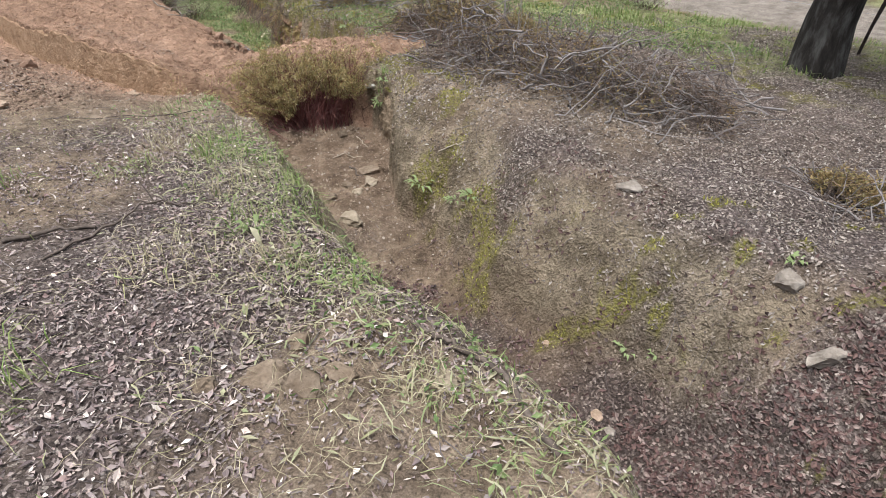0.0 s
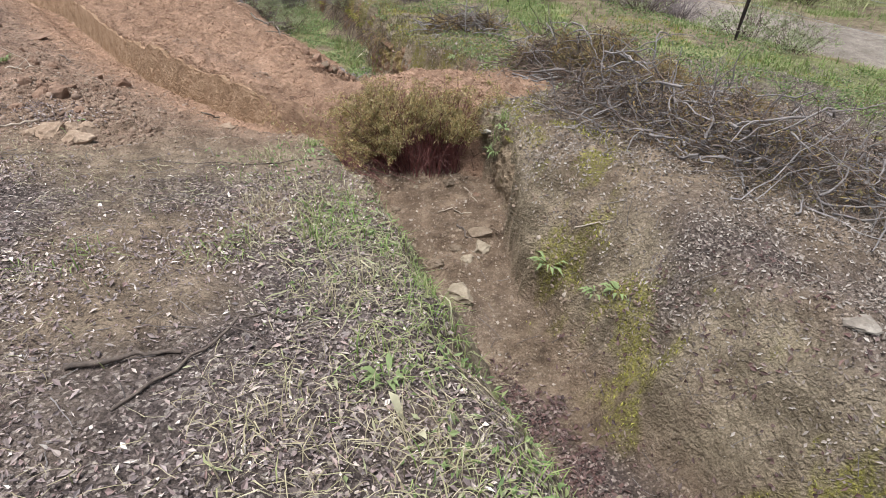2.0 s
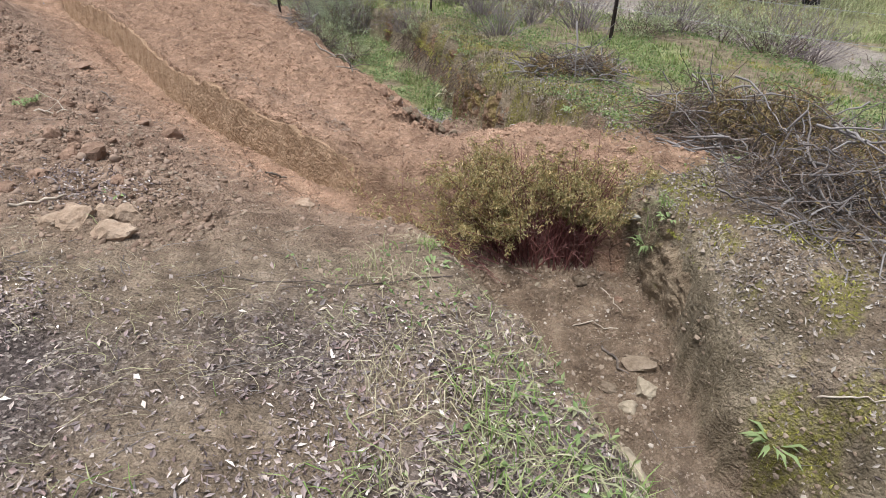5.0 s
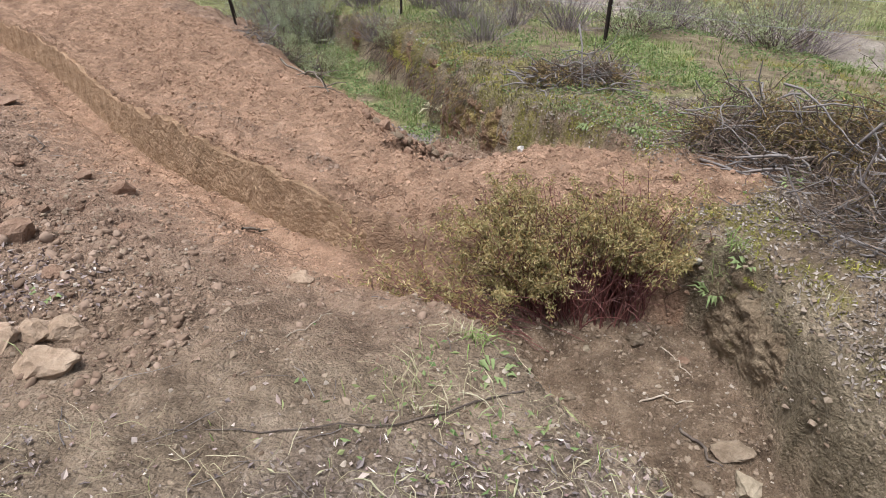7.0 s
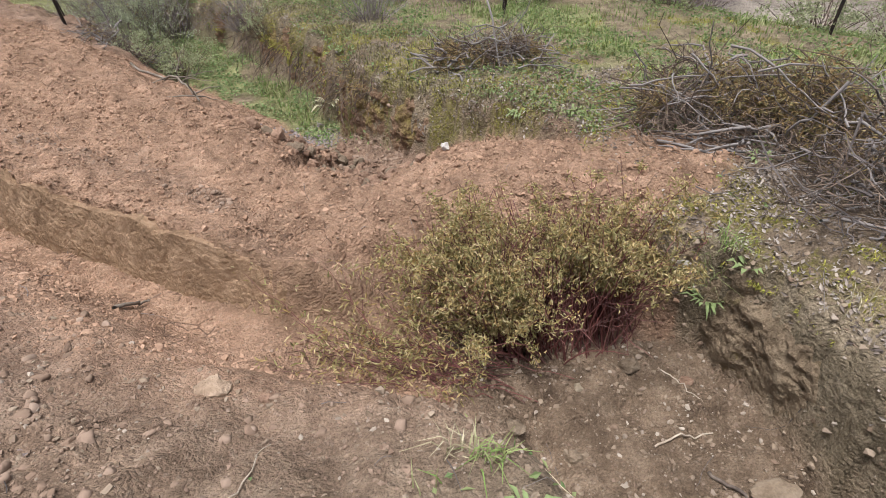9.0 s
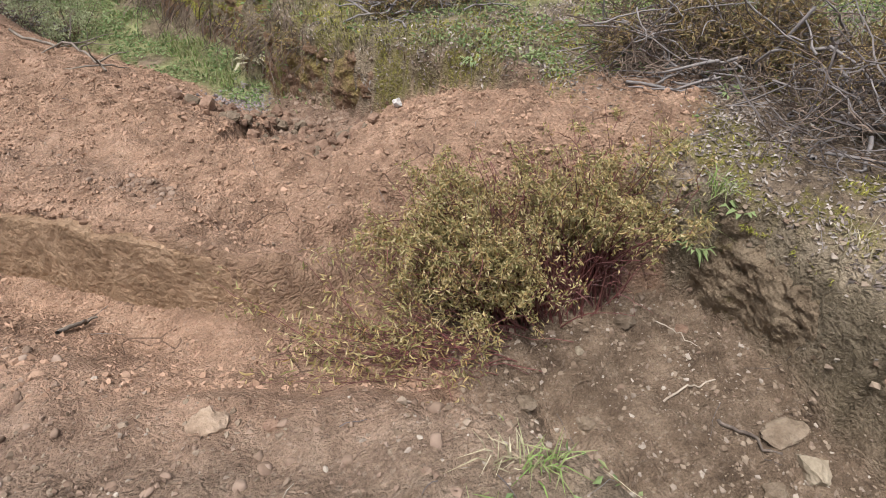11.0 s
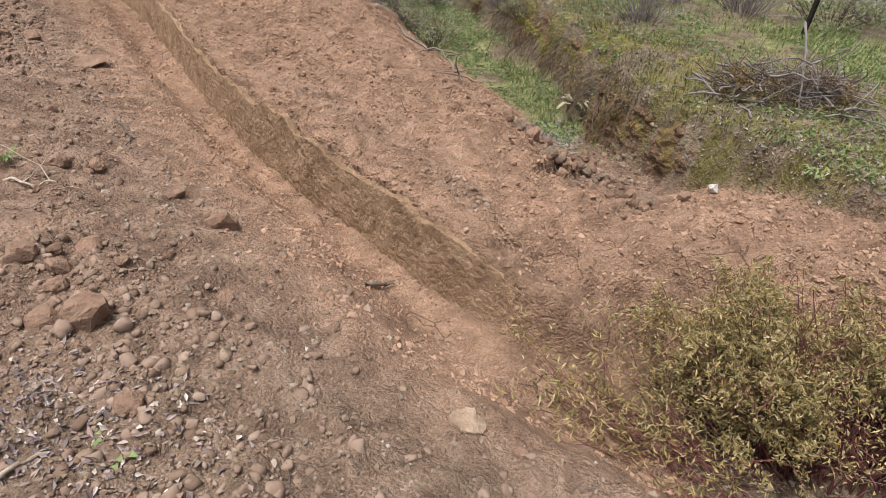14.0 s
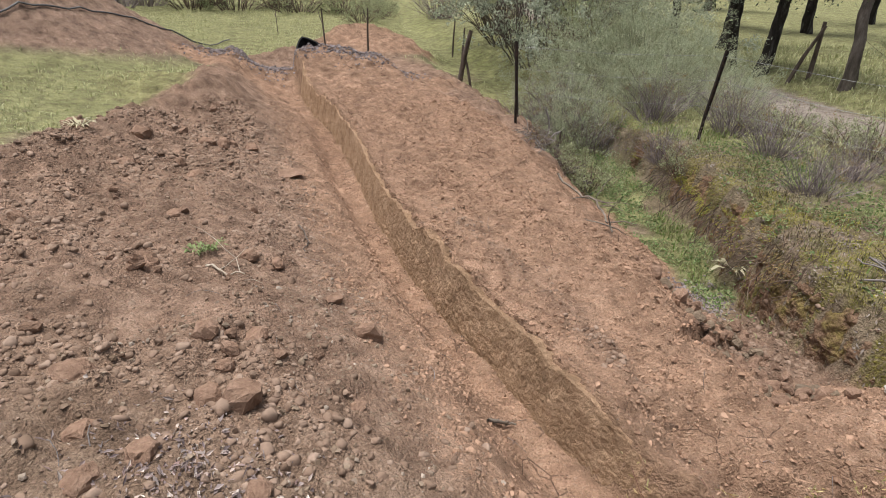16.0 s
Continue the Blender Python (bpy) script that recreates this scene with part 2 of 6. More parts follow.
    return z, dict(brink=brink * (1 - soil), scarp=np.where(gd > 0, scarp, 0.0), lip=np.where(gd < 0, gd + gw + run, 1.0), dug=dug, spoil=spoil, green=green, litter=litter, moss=moss, road=road, wall=wall, gd=gd, scrape=scrape, wash=wash_green, bank=bank, cut=np.where(td > 0, cut, 0.0), td=td,
                   slope=sstep(0.08, 0.3, bank) * sstep(1.0, 0.8, bank) * (1 - soil) * (1 - dug), damp=damp, tan=np.maximum(0.6 * sstep(6.4, 4.8, y - 0.3 * (x + 3)) * sstep(-7.5, -5.0, x), 1.0 * sstep(0.9, 0.6, np.abs(gd)) * sstep(6.6, 6.1, y)), cutwall=(td > 0) * (td < tw + tr + 0.03) * (td > tw - 0.03) * 1.0)


def height(x, y):
    return land(x, y)[0]


def lines(a, b, step, growth, reach):
    """Grid lines: close from a to b, then wider and wider out to reach."""
    core = list(np.arange(a, b, step))
    out, d, p = [], step, b
    while p < reach:
        out.append(p)
        d *= growth
        p += d
    low, d, p = [], step, a
    while p > -reach:
        d *= growth
        p -= d
        low.append(p)
    return np.array(low[::-1] + core + out)


def mesh_of(name, verts, faces, material=None, smooth=False):
    """A mesh from an array of vertices and an array of triangles or quads."""
    me = bpy.data.meshes.new(name)
    verts, faces = np.asarray(verts, np.float32), np.asarray(faces, np.int32)
    n, k = faces.shape
    me.vertices.add(len(verts))
    me.vertices.foreach_set("co", verts.ravel())
    me.loops.add(n * k)
    me.loops.foreach_set("vertex_index", faces.ravel())
    me.polygons.add(n)
    me.polygons.foreach_set("loop_start", np.arange(0, n * k, k, dtype=np.int32))
    me.polygons.foreach_set("use_smooth", np.full(n, bool(smooth)))
    me.update(calc_edges=True)
    if material:
        me.materials.append(material)
    return me


def part(name, me, parent=None, label="", kind=""):
    ob = new(name, me)
    ob.parent = parent
    return tagged(ob, label, kind=kind)


def thing(name, place, label, category, group="", kind="", turn=0.0):
    ob = new(name)
    ob.empty_display_size = 0.1
    ob.matrix_basis = pose(*place, 0, 0, turn)
    return tagged(ob, label, category, group, kind)


# ---------------------------------------------------------------- materials
class Nodes:
    """A short way to write node materials."""

    def __init__(self, name, rough=0.9, spec=0.25):
        self.mat = bpy.data.materials.new(name)
        self.mat.use_nodes = True
        self.t = self.mat.node_tree
        self.b = self.t.nodes["Principled BSDF"]
        self.b.inputs["Roughness"].default_value = rough
        self.b.inputs["Specular IOR Level"].default_value = spec
        self.coord = self.t.nodes.new("ShaderNodeTexCoord").outputs["Object"]

    def put(self, socket, value):
        if isinstance(value, bpy.types.NodeSocket):
            self.t.links.new(value, socket)
        elif isinstance(value, (tuple, list)) and len(value) == 3 and socket.type == "RGBA":
            socket.default_value = (*value, 1)
        else:
            socket.default_value = value

    def noise(self, scale, detail=4.0, rough=0.6, stretch=None):
        n = self.t.nodes.new("ShaderNodeTexNoise")
        n.inputs["Scale"].default_value, n.inputs["Detail"].default_value, n.inputs["Roughness"].default_value = scale, detail, rough
        vec = self.coord
        if stretch:
            m = self.t.nodes.new("ShaderNodeMapping")
            m.inputs["Scale"].default_value = stretch
            self.t.links.new(vec, m.inputs[0])
            vec = m.outputs[0]
        self.t.links.new(vec, n.inputs["Vector"])
        return n.outputs["Fac"]

    def cells(self, scale, out="Distance", bend=0.0):
        n = self.t.nodes.new("ShaderNodeTexVoronoi")
        n.inputs["Scale"].default_value = scale
        vec = self.coord
        if bend:
            w = self.t.nodes.new("ShaderNodeTexNoise")
            w.inputs["Scale"].default_value, w.inputs["Detail"].default_value = 14.0, 4.0
            self.t.links.new(vec, w.inputs["Vector"])
            vec = self.mix(bend, vec, w.outputs["Color"])
        self.t.links.new(vec, n.inputs["Vector"])
        return n.outputs[out]

    def ramp(self, fac, *stops):
        n = self.t.nodes.new("ShaderNodeValToRGB")
        e = n.color_ramp.elements
        while len(e) < len(stops):
            e.new(0.5)
        for el, (p, c) in zip(e, stops):
            el.position, el.color = p, (*c, 1) if len(c) == 3 else c
        self.put(n.inputs[0], fac)
        return n.outputs[0]

    def mix(self, fac, a, b, how="MIX"):
        n = self.t.nodes.new("ShaderNodeMix")
        n.data_type, n.blend_type = "RGBA", how
        self.put(n.inputs[0], fac)
        self.put(n.inputs[6], a)
        self.put(n.inputs[7], b)
        return n.outputs[2]

    def math(self, how, a, b=0.0, clamp=False):
        n = self.t.nodes.new("ShaderNodeMath")
        n.operation, n.use_clamp = how, clamp
        self.put(n.inputs[0], a)
        self.put(n.inputs[1], b)
        return n.outputs[0]

    def attr(self, name):
        n = self.t.nodes.new("ShaderNodeAttribute")
        n.attribute_name = name
        s = self.t.nodes.new("ShaderNodeSeparateColor")
        self.t.links.new(n.outputs["Color"], s.inputs[0])
        return s.outputs

    def island(self):
        return self.t.nodes.new("ShaderNodeNewGeometry").outputs["Random Per Island"]

    def each(self):
        return self.t.nodes.new("ShaderNodeObjectInfo").outputs["Random"]

    def bump(self, fac, strength, distance):
        n = self.t.nodes.new("ShaderNodeBump")
        n.inputs["Strength"].default_value, n.inputs["Distance"].default_value = strength, distance
        self.put(n.inputs["Height"], fac)
        self.t.links.new(n.outputs[0], self.b.inputs["Normal"])

    def done(self, color):
        self.put(self.b.inputs["Base Color"], color)
        return self.mat


def soil_material():
    n = Nodes("soil_and_cover", 0.95, 0.15)
    a, b, d, floor_dark = n.attr("cover"), n.attr("cover_two"), n.attr("cover_three"), n.attr("cover_four")[0]
    dug, green, litter = a[0], a[1], a[2]
    spoil, moss, road = b[0], b[1], b[2]
    big, mid, fine, grit = n.noise(0.9, 5), n.noise(7.0, 6, 0.65), n.noise(42.0, 5, 0.7), n.cells(75.0, "Color")
    grit_v = n.t.nodes.new("ShaderNodeSeparateColor")
    n.t.links.new(grit, grit_v.inputs[0])
    speck = grit_v.outputs[0]
    plain = n.ramp(mid, (0.28, (0.12, 0.087, 0.061)), (0.5, (0.228, 0.17, 0.12)), (0.75, (0.355, 0.275, 0.203)))
    brown = n.ramp(mid, (0.26, (0.14, 0.09, 0.064)), (0.5, (0.275, 0.18, 0.129)), (0.76, (0.405, 0.285, 0.212)))
    red = n.ramp(mid, (0.26, (0.184, 0.111, 0.0745)), (0.5, (0.34, 0.214, 0.145)), (0.78, (0.486, 0.322, 0.226)))
    lit = n.ramp(speck, (0.0, (0.0405, 0.0324, 0.0324)), (0.5, (0.101, 0.0783, 0.0756)), (0.8, (0.189, 0.151, 0.14)), (1.0, (0.405, 0.351, 0.317)))
    grass = n.ramp(mid, (0.28, (0.152, 0.14, 0.0732)), (0.5, (0.25, 0.268, 0.11)), (0.75, (0.354, 0.378, 0.165)))
    mossy = n.ramp(fine, (0.3, (0.09, 0.085, 0.018)), (0.6, (0.21, 0.19, 0.04)), (0.8, (0.29, 0.26, 0.08)))
    dust = n.ramp(mid, (0.3, (0.24, 0.20, 0.165)), (0.7, (0.36, 0.31, 0.265)))
    c = n.mix(n.math("MULTIPLY", litter, 0.85), plain, lit)
    c = n.mix(dug, c, n.mix(n.math("MULTIPLY", d[2], 0.85), brown, plain))
    c = n.mix(spoil, c, red)
    clay = n.ramp(n.noise(3.0, 6, 0.7), (0.32, (0.10, 0.08, 0.05)), (0.46, (0.19, 0.152, 0.102)), (0.58, (0.31, 0.25, 0.175)), (0.72, (0.13, 0.10, 0.072)))
    c = n.mix(n.math("MULTIPLY", d[0], 0.85), c, clay)
    # darker soil tone towards the gully floor
    c = n.mix(floor_dark, c, n.mix(1.0, c, (0.82, 0.79, 0.77), "MULTIPLY"))
    c = n.mix(n.math("MULTIPLY", moss, n.math("MULTIPLY", n.math("SUBTRACT", fine, 0.3, True), 3.0, True)), c, mossy)
    c = n.mix(n.math("MULTIPLY", green, 0.75), c, grass)
    c = n.mix(road, c, dust)
    c = n.mix(0.55, c, n.ramp(big, (0.3, (0.62, 0.6, 0.58)), (0.7, (1.0, 1.0, 1.0))), "MULTIPLY")
    c = n.mix(n.math("MULTIPLY", n.math("GREATER_THAN", speck, 0.93), 0.15), c, (0.42, 0.34, 0.27))
    c = n.mix(0.75, c, n.ramp(n.noise(3.6, 6, 0.72), (0.33, (0.62, 0.61, 0.60)), (0.5, (1.0, 1.0, 1.0)), (0.66, (1.28, 1.28, 1.28))), "MULTIPLY")
    lumps = n.math("ADD", n.math("MULTIPLY", n.cells(23.0, bend=0.12), n.math("MULTIPLY_ADD", dug, -0.25)), n.math("MULTIPLY", n.cells(60.0, bend=0.08), -0.35))
    c = n.mix(0.65, c, n.ramp(n.noise(110.0, 5, 0.8), (0.34, (0.40, 0.39, 0.38)), (0.5, (0.97, 0.97, 0.97)), (0.68, (1.4, 1.4, 1.4))), "MULTIPLY")
    # crevice shade painted into the soil colour as scattered dark pits
    dark = n.math("MULTIPLY", n.math("SUBTRACT", 0.42, n.noise(19.0, 6, 0.75), True), 4.0, True)
    c = n.mix(n.math("MULTIPLY", dark, 0.55), c, n.mix(1.0, c, (0.45, 0.42, 0.40), "MULTIPLY"))
    c = n.mix(n.math("MULTIPLY", d[1], n.math("MULTIPLY", spoil, 0.5)), c, n.ramp(mid, (0.26, (0.16, 0.10, 0.062)), (0.5, (0.27, 0.172, 0.11)), (0.76, (0.36, 0.24, 0.16))))
    crack = n.t.nodes.new("ShaderNodeTexVoronoi")
    crack.feature, crack.inputs["Scale"].default_value = "DISTANCE_TO_EDGE", 6.0
    bent = n.mix(0.22, n.coord, n.t.nodes.new("ShaderNodeTexNoise").outputs["Color"])
    n.t.links.new(bent, crack.inputs["Vector"])
    line = n.math("MULTIPLY", n.math("LESS_THAN", crack.outputs["Distance"], 0.016), n.math("GREATER_THAN", n.noise(1.7, 2), 0.57))
    line = n.math("MULTIPLY", line, spoil)
    c = n.mix(n.math("MULTIPLY", line, 0.6), c, (0.06, 0.035, 0.025))
    n.bump(n.math("ADD", n.math("MULTIPLY", line, -1.0), n.math("ADD", lumps, n.math("ADD", n.math("MULTIPLY", fine, 0.7), n.math("ADD", n.math("MULTIPLY", mid, 0.7), n.math("MULTIPLY", speck, 0.25))))), 1.0, 0.04)
    return n.done(c)


def mottled(name, dark, mid, light, scale=12.0, rough=0.9, bump=0.5, spec=0.2, each=0.0, stretch=None):
    """Earth, stone, bark: three tones over noise at two scales."""
    n = Nodes(name, rough, spec)
    f, g = n.noise(scale, 6, 0.65, stretch), n.noise(scale * 6, 4, 0.6, stretch)
    c = n.ramp(f, (0.3, dark), (0.5, mid), (0.72, light))
    c = n.mix(0.5, c, n.ramp(g, (0.3, (0.6, 0.6, 0.6)), (0.7, (1, 1, 1))), "MULTIPLY")
    if each:
        c = n.mix(1.0, c, n.ramp(n.each(), (0, (1 - each,) * 3), (1, (1, 1, 1))), "MULTIPLY")
    n.bump(n.math("ADD", f, g), bump, 0.01)
    return n.done(c)


def varied(name, *tones, rough=0.7, spec=0.3, through_light=0.0):
    """Leaves, chips, clods: a tone for each single piece."""
    n = Nodes(name, rough, spec)
    k = len(tones) - 1
    c = n.ramp(n.island(), *[(i / k, t) for i, t in enumerate(tones)])
    c = n.mix(0.5, c, n.ramp(n.noise(30.0, 3), (0.3, (0.6, 0.6, 0.6)), (0.7, (1, 1, 1))), "MULTIPLY")
    m = n.done(c)
    if through_light:
        t = n.t.nodes.new("ShaderNodeBsdfTranslucent")
        s = n.t.nodes.new("ShaderNodeMixShader")
        s.inputs[0].default_value = through_light
        n.t.links.new(c, t.inputs[0])
        n.t.links.new(n.b.outputs[0], s.inputs[1])
        n.t.links.new(t.outputs[0], s.inputs[2])
        n.t.links.new(s.outputs[0], n.t.nodes["Material Output"].inputs[0])
    return m


def face_material(name, dark, mid, light, moss=0.0):
    """A cut through the soil: lumps, dark holes and some moss."""
    n = Nodes(name, 0.95, 0.12)
    f, g, h = n.noise(6.0, 6, 0.65), n.noise(45.0, 5, 0.7), n.noise(17.0, 6, 0.75)
    c = n.ramp(f, (0.27, dark), (0.5, mid), (0.75, light))
    c = n.mix(0.6, c, n.ramp(g, (0.3, (0.55, 0.54, 0.53)), (0.7, (1, 1, 1))), "MULTIPLY")
    if moss:
        k = n.math("MULTIPLY", n.math("SUBTRACT", n.noise(3.2, 5, 0.7), 0.62 - moss, True), 6.0, True)
        c = n.mix(n.math("MULTIPLY", k, 0.7), c, n.ramp(g, (0.3, (0.14, 0.115, 0.03)), (0.7, (0.36, 0.31, 0.08))))
    n.bump(n.math("ADD", n.math("MULTIPLY", n.cells(28.0), -0.5), n.math("ADD", h, n.math("MULTIPLY", g, 0.7))), 1.0, 0.05)
    return n.done(c)


CLAY_FACE = face_material("tan_clay_face", (0.16, 0.115, 0.076), (0.29, 0.215, 0.145), (0.40, 0.31, 0.215), 0.03)
CUT_FACE = face_material("red_tan_cut_soil", (0.282, 0.181, 0.111), (0.442, 0.289, 0.181), (0.577, 0.392, 0.258))
ROOT_FACE = face_material("brown_earth_face", (0.10, 0.06, 0.038), (0.225, 0.14, 0.09), (0.34, 0.225, 0.15), 0.12)
SOIL = soil_material()
POST = mottled("rusty_dark_steel", (0.012, 0.010, 0.010), (0.03, 0.022, 0.019), (0.07, 0.042, 0.03), 20, 0.75, 0.3)
WIRE = mottled("galvanised_wire", (0.16, 0.16, 0.16), (0.3, 0.3, 0.3), (0.42, 0.42, 0.41), 30, 0.5, 0.1, 0.4)
BARK = mottled("dark_oak_bark", (0.012, 0.010, 0.009), (0.035, 0.03, 0.026), (0.12, 0.115, 0.105), 9, 0.95, 1.0, 0.15, stretch=(1, 1, 0.3))
GREY_BARK = mottled("grey_oak_bark", (0.05, 0.042, 0.036), (0.12, 0.10, 0.085), (0.22, 0.195, 0.17), 8, 0.95, 1.0, 0.15, stretch=(1, 1, 0.3))


# ---------------------------------------------------------------- the ground
def build_ground():
    gx, gy = lines(-13.4, 2.4, 0.039, 1.06, 320), lines(0.8, 13.6, 0.039, 1.06, 320)
    X, Y = np.meshgrid(gx, gy)
    z, m = land(X.ravel(), Y.ravel())
    nx, ny = len(gx), len(gy)
    i = np.arange(nx * ny).reshape(ny, nx)
    quads = np.stack([i[:-1, :-1], i[:-1, 1:], i[1:, 1:], i[1:, :-1]], -1).reshape(-1, 4)
    # steep banks are broken sideways too
    gx_, gy_ = X.ravel(), Y.ravel()
    steep = np.maximum(m["wall"], 0.12 * m["cutwall"])
    push = steep * (0.10 * (fbm(gx_ + gy_, z * 1.5 + 0.3 * gx_, 0.22, 4, 201, 0.6) - 0.5) + 0.05 * (fbm(gx_ - gy_, z, 0.07, 3, 203) - 0.5))
    e = 0.05
    sx, sy = height(gx_ + e, gy_) - z, height(gx_, gy_ + e) - z
    k = np.hypot(sx, sy) + 1e-6
    me = mesh_of("ground", np.stack([gx_ + push * sx / k, gy_ + push * sy / k, z], -1), quads, SOIL, True)
    m["clay"] = np.maximum(m["wall"], m["slope"] * (0.25 + 0.65 * sstep(0.42, 0.55, fbm(gx_, gy_, 0.6, 3, 64)))) * (1 - m["damp"])
    m["litter"] = np.maximum(m["litter"], m["damp"])
    # grows from low on the banks to the floor, with ragged edges
    m["floor_dark"] = sstep(0.4, 0.05, m["bank"] + 0.5 * (fbm(gx_, gy_, 0.5, 4, 67) - 0.5)) * sstep(6.7, 6.2, gy_) * (1 - m["spoil"])
    for name, keys in (("cover", ("dug", "green", "litter")), ("cover_two", ("spoil", "moss", "road")), ("cover_three", ("clay", "cutwall", "tan")), ("cover_four", ("floor_dark", "floor_dark", "floor_dark"))):
        at = me.attributes.new(name, "FLOAT_COLOR", "POINT")
        col = np.ones((nx * ny, 4), np.float32)
        for k, key in enumerate(keys):
            col[:, k] = m[key]
        at.data.foreach_set("color", col.ravel())
    return tagged(new("ground", me), "eroded bare earth with a gully, a soil ridge and a trench", "ground", kind="structure")


build_ground()


# ---------------------------------------------------------------- broken earth faces
def earth_face(name, line, key, reach, label, seed, material, bulge=0.05, rough=0.12, crest=0.0):
    """A crumbling cut face along a line, from the floor up to the lip of the bank on its right."""
    pts = np.array([q[:2] for q in line], float)
    seg = np.linalg.norm(np.diff(pts, axis=0), axis=1)
    s = np.arange(0, seg.sum(), 0.016)
    at = np.concatenate([[0], np.cumsum(seg)])
    cx, cy = np.interp(s, at, pts[:, 0]), np.interp(s, at, pts[:, 1])
    k = 40
    smooth = lambda a: np.convolve(np.pad(a, k, mode="edge"), np.ones(2 * k + 1) / (2 * k + 1), "valid")
    cx, cy = smooth(cx), smooth(cy)
    tx, ty = np.gradient(cx), np.gradient(cy)
    r = np.hypot(tx, ty) + 1e-9
    nx, ny = ty / r, -tx / r
    d = np.linspace(0, reach, 160)
    X, Y = cx[:, None] + nx[:, None] * d, cy[:, None] + ny[:, None] * d
    z, m = land(X.ravel(), Y.ravel())
    z, level = z.reshape(X.shape), m[key].reshape(X.shape)
    foot, lip = np.argmax(level > 0.05, axis=1), np.argmax(level > 0.97, axis=1)
    lip = np.where(lip > foot, lip, foot + 1)
    i = np.arange(len(s))
    soft = lambda a: np.convolve(np.pad(a, 3, mode="edge"), np.ones(7) / 7, "valid")
    df, dl = soft(d[foot]), soft(d[lip])
    zf, zl = soft(z[i, foot]) - 0.05, soft(z[i, lip])
    rows = 36
    t = np.linspace(0, 1, rows)
    D = df[:, None] + (dl - df)[:, None] * t ** 0.8
    Z = zf[:, None] + (zl - zf)[:, None] * t
    S = np.broadcast_to(s[:, None], Z.shape)
    lump = fbm(S, Z * 1.3, 0.20, 4, seed, 0.7) - 0.5
    grain = fbm(S, Z * 1.1, 0.05, 2, seed + 5, 0.7) - 0.5
    shape = np.sin(t * np.pi) ** 0.5
    tall = np.clip((zl - zf - 0.08) / 0.25, 0, 1)[:, None]
    out = (bulge * shape + rough * 1.6 * lump * shape + 0.05 * grain * shape - 0.05 * np.exp(-((t - 0.8) / 0.09) ** 2) * (fbm(S, Z * 0, 0.25, 2, seed + 9) > 0.42)) * tall
    out = out + 0.05 * tall * np.exp(-((t - 0.82) / 0.07) ** 2) * sstep(0.4, 0.55, fbm(S, Z * 0, 0.25, 3, seed + 11)) - 0.05 * (1 - tall) - 0.06 * t ** 9
    Z = Z - 0.03 * t ** 9 + 0.03 * grain * (1 - t ** 7)
    end = np.clip(1 - np.minimum(s, s[-1] - s) / 0.6, 0, 1)[:, None]
    D = D - out * (1 - 0.6 * end) + 0.07 * end
    Z = Z - 0.05 * end * t
    if crest:
        zl = soft(z[i, np.minimum(lip + 34, z.shape[1] - 1)])
        dl = dl + 0.02
        D = dl[:, None] - 0.09 * (1 - t) - crest - rough * lump * shape - 0.02 * grain * shape + 0.08 * end
        Z = zf[:, None] + (zl - zf)[:, None] * np.minimum(t * 1.12, 1) + 0.02 * grain * (t > 0.9)
        D[:, -1] += crest + 0.09
        Z[:, -1] -= 0.04
        Z[:, -2] -= 0.008
    V = np.stack([cx[:, None] + nx[:, None] * D, cy[:, None] + ny[:, None] * D, Z], -1).reshape(-1, 3)
    j = np.arange(len(s) * rows).reshape(len(s), rows)
    F = np.stack([j[:-1, :-1], j[:-1, 1:], j[1:, 1:], j[1:, :-1]], -1).reshape(-1, 4)
    ob = new(name, mesh_of(name, V, F, material))
    tagged(ob, label, "bank", kind="structure")
    return V.reshape(len(s), rows, 3), np.stack([nx, ny], -1)


GULLY_FACE = earth_face("gully_bank", GULLY[6:10], "scarp", 1.4, "crumbling tan earth bank of the gully", 301, CLAY_FACE, 0.04, 0.055)
WASH_FACE = earth_face("wash_bank", [(-2.3, 7.6)] + [g[:2] for g in GULLY[11:18]], "scarp", 1.6, "broken brown earth bank of the wash with roots", 307, ROOT_FACE, 0.04, 0.075)
earth_face("trench_wall", [q[:2] for q in TRENCH[:10]], "cut", 0.5, "clean-cut red-tan soil wall of the trench", 311, CUT_FACE, 0.0, 0.03, 0.03)


# ---------------------------------------------------------------- tubes and leaves
def tubes(paths, radii, sides=5):
    """Swept tubes. paths: n x k x 3 points; radii: n x k. Returns vertices and quads."""
    P, R = np.asarray(paths, float), np.asarray(radii, float)
    n, k, _ = P.shape
    T = np.gradient(P, axis=1)
    T /= np.linalg.norm(T, axis=2, keepdims=True) + 1e-9
    ref = np.where(np.abs(T[..., 2:3]) > 0.9, np.array([1.0, 0, 0]), np.array([0, 0, 1.0]))
    U = np.cross(T, ref)
    U /= np.linalg.norm(U, axis=2, keepdims=True) + 1e-9
    W = np.cross(T, U)
    a = np.arange(sides) * 2 * np.pi / sides
    ring = U[:, :, None] * np.cos(a)[:, None] + W[:, :, None] * np.sin(a)[:, None]
    V = (P[:, :, None] + ring * R[:, :, None, None]).reshape(-1, 3)
    i = np.arange(n * k * sides).reshape(n, k, sides)
    j = np.roll(i, -1, axis=2)
    F = np.stack([i[:, :-1], j[:, :-1], j[:, 1:], i[:, 1:]], -1).reshape(-1, 4)
    return V, F


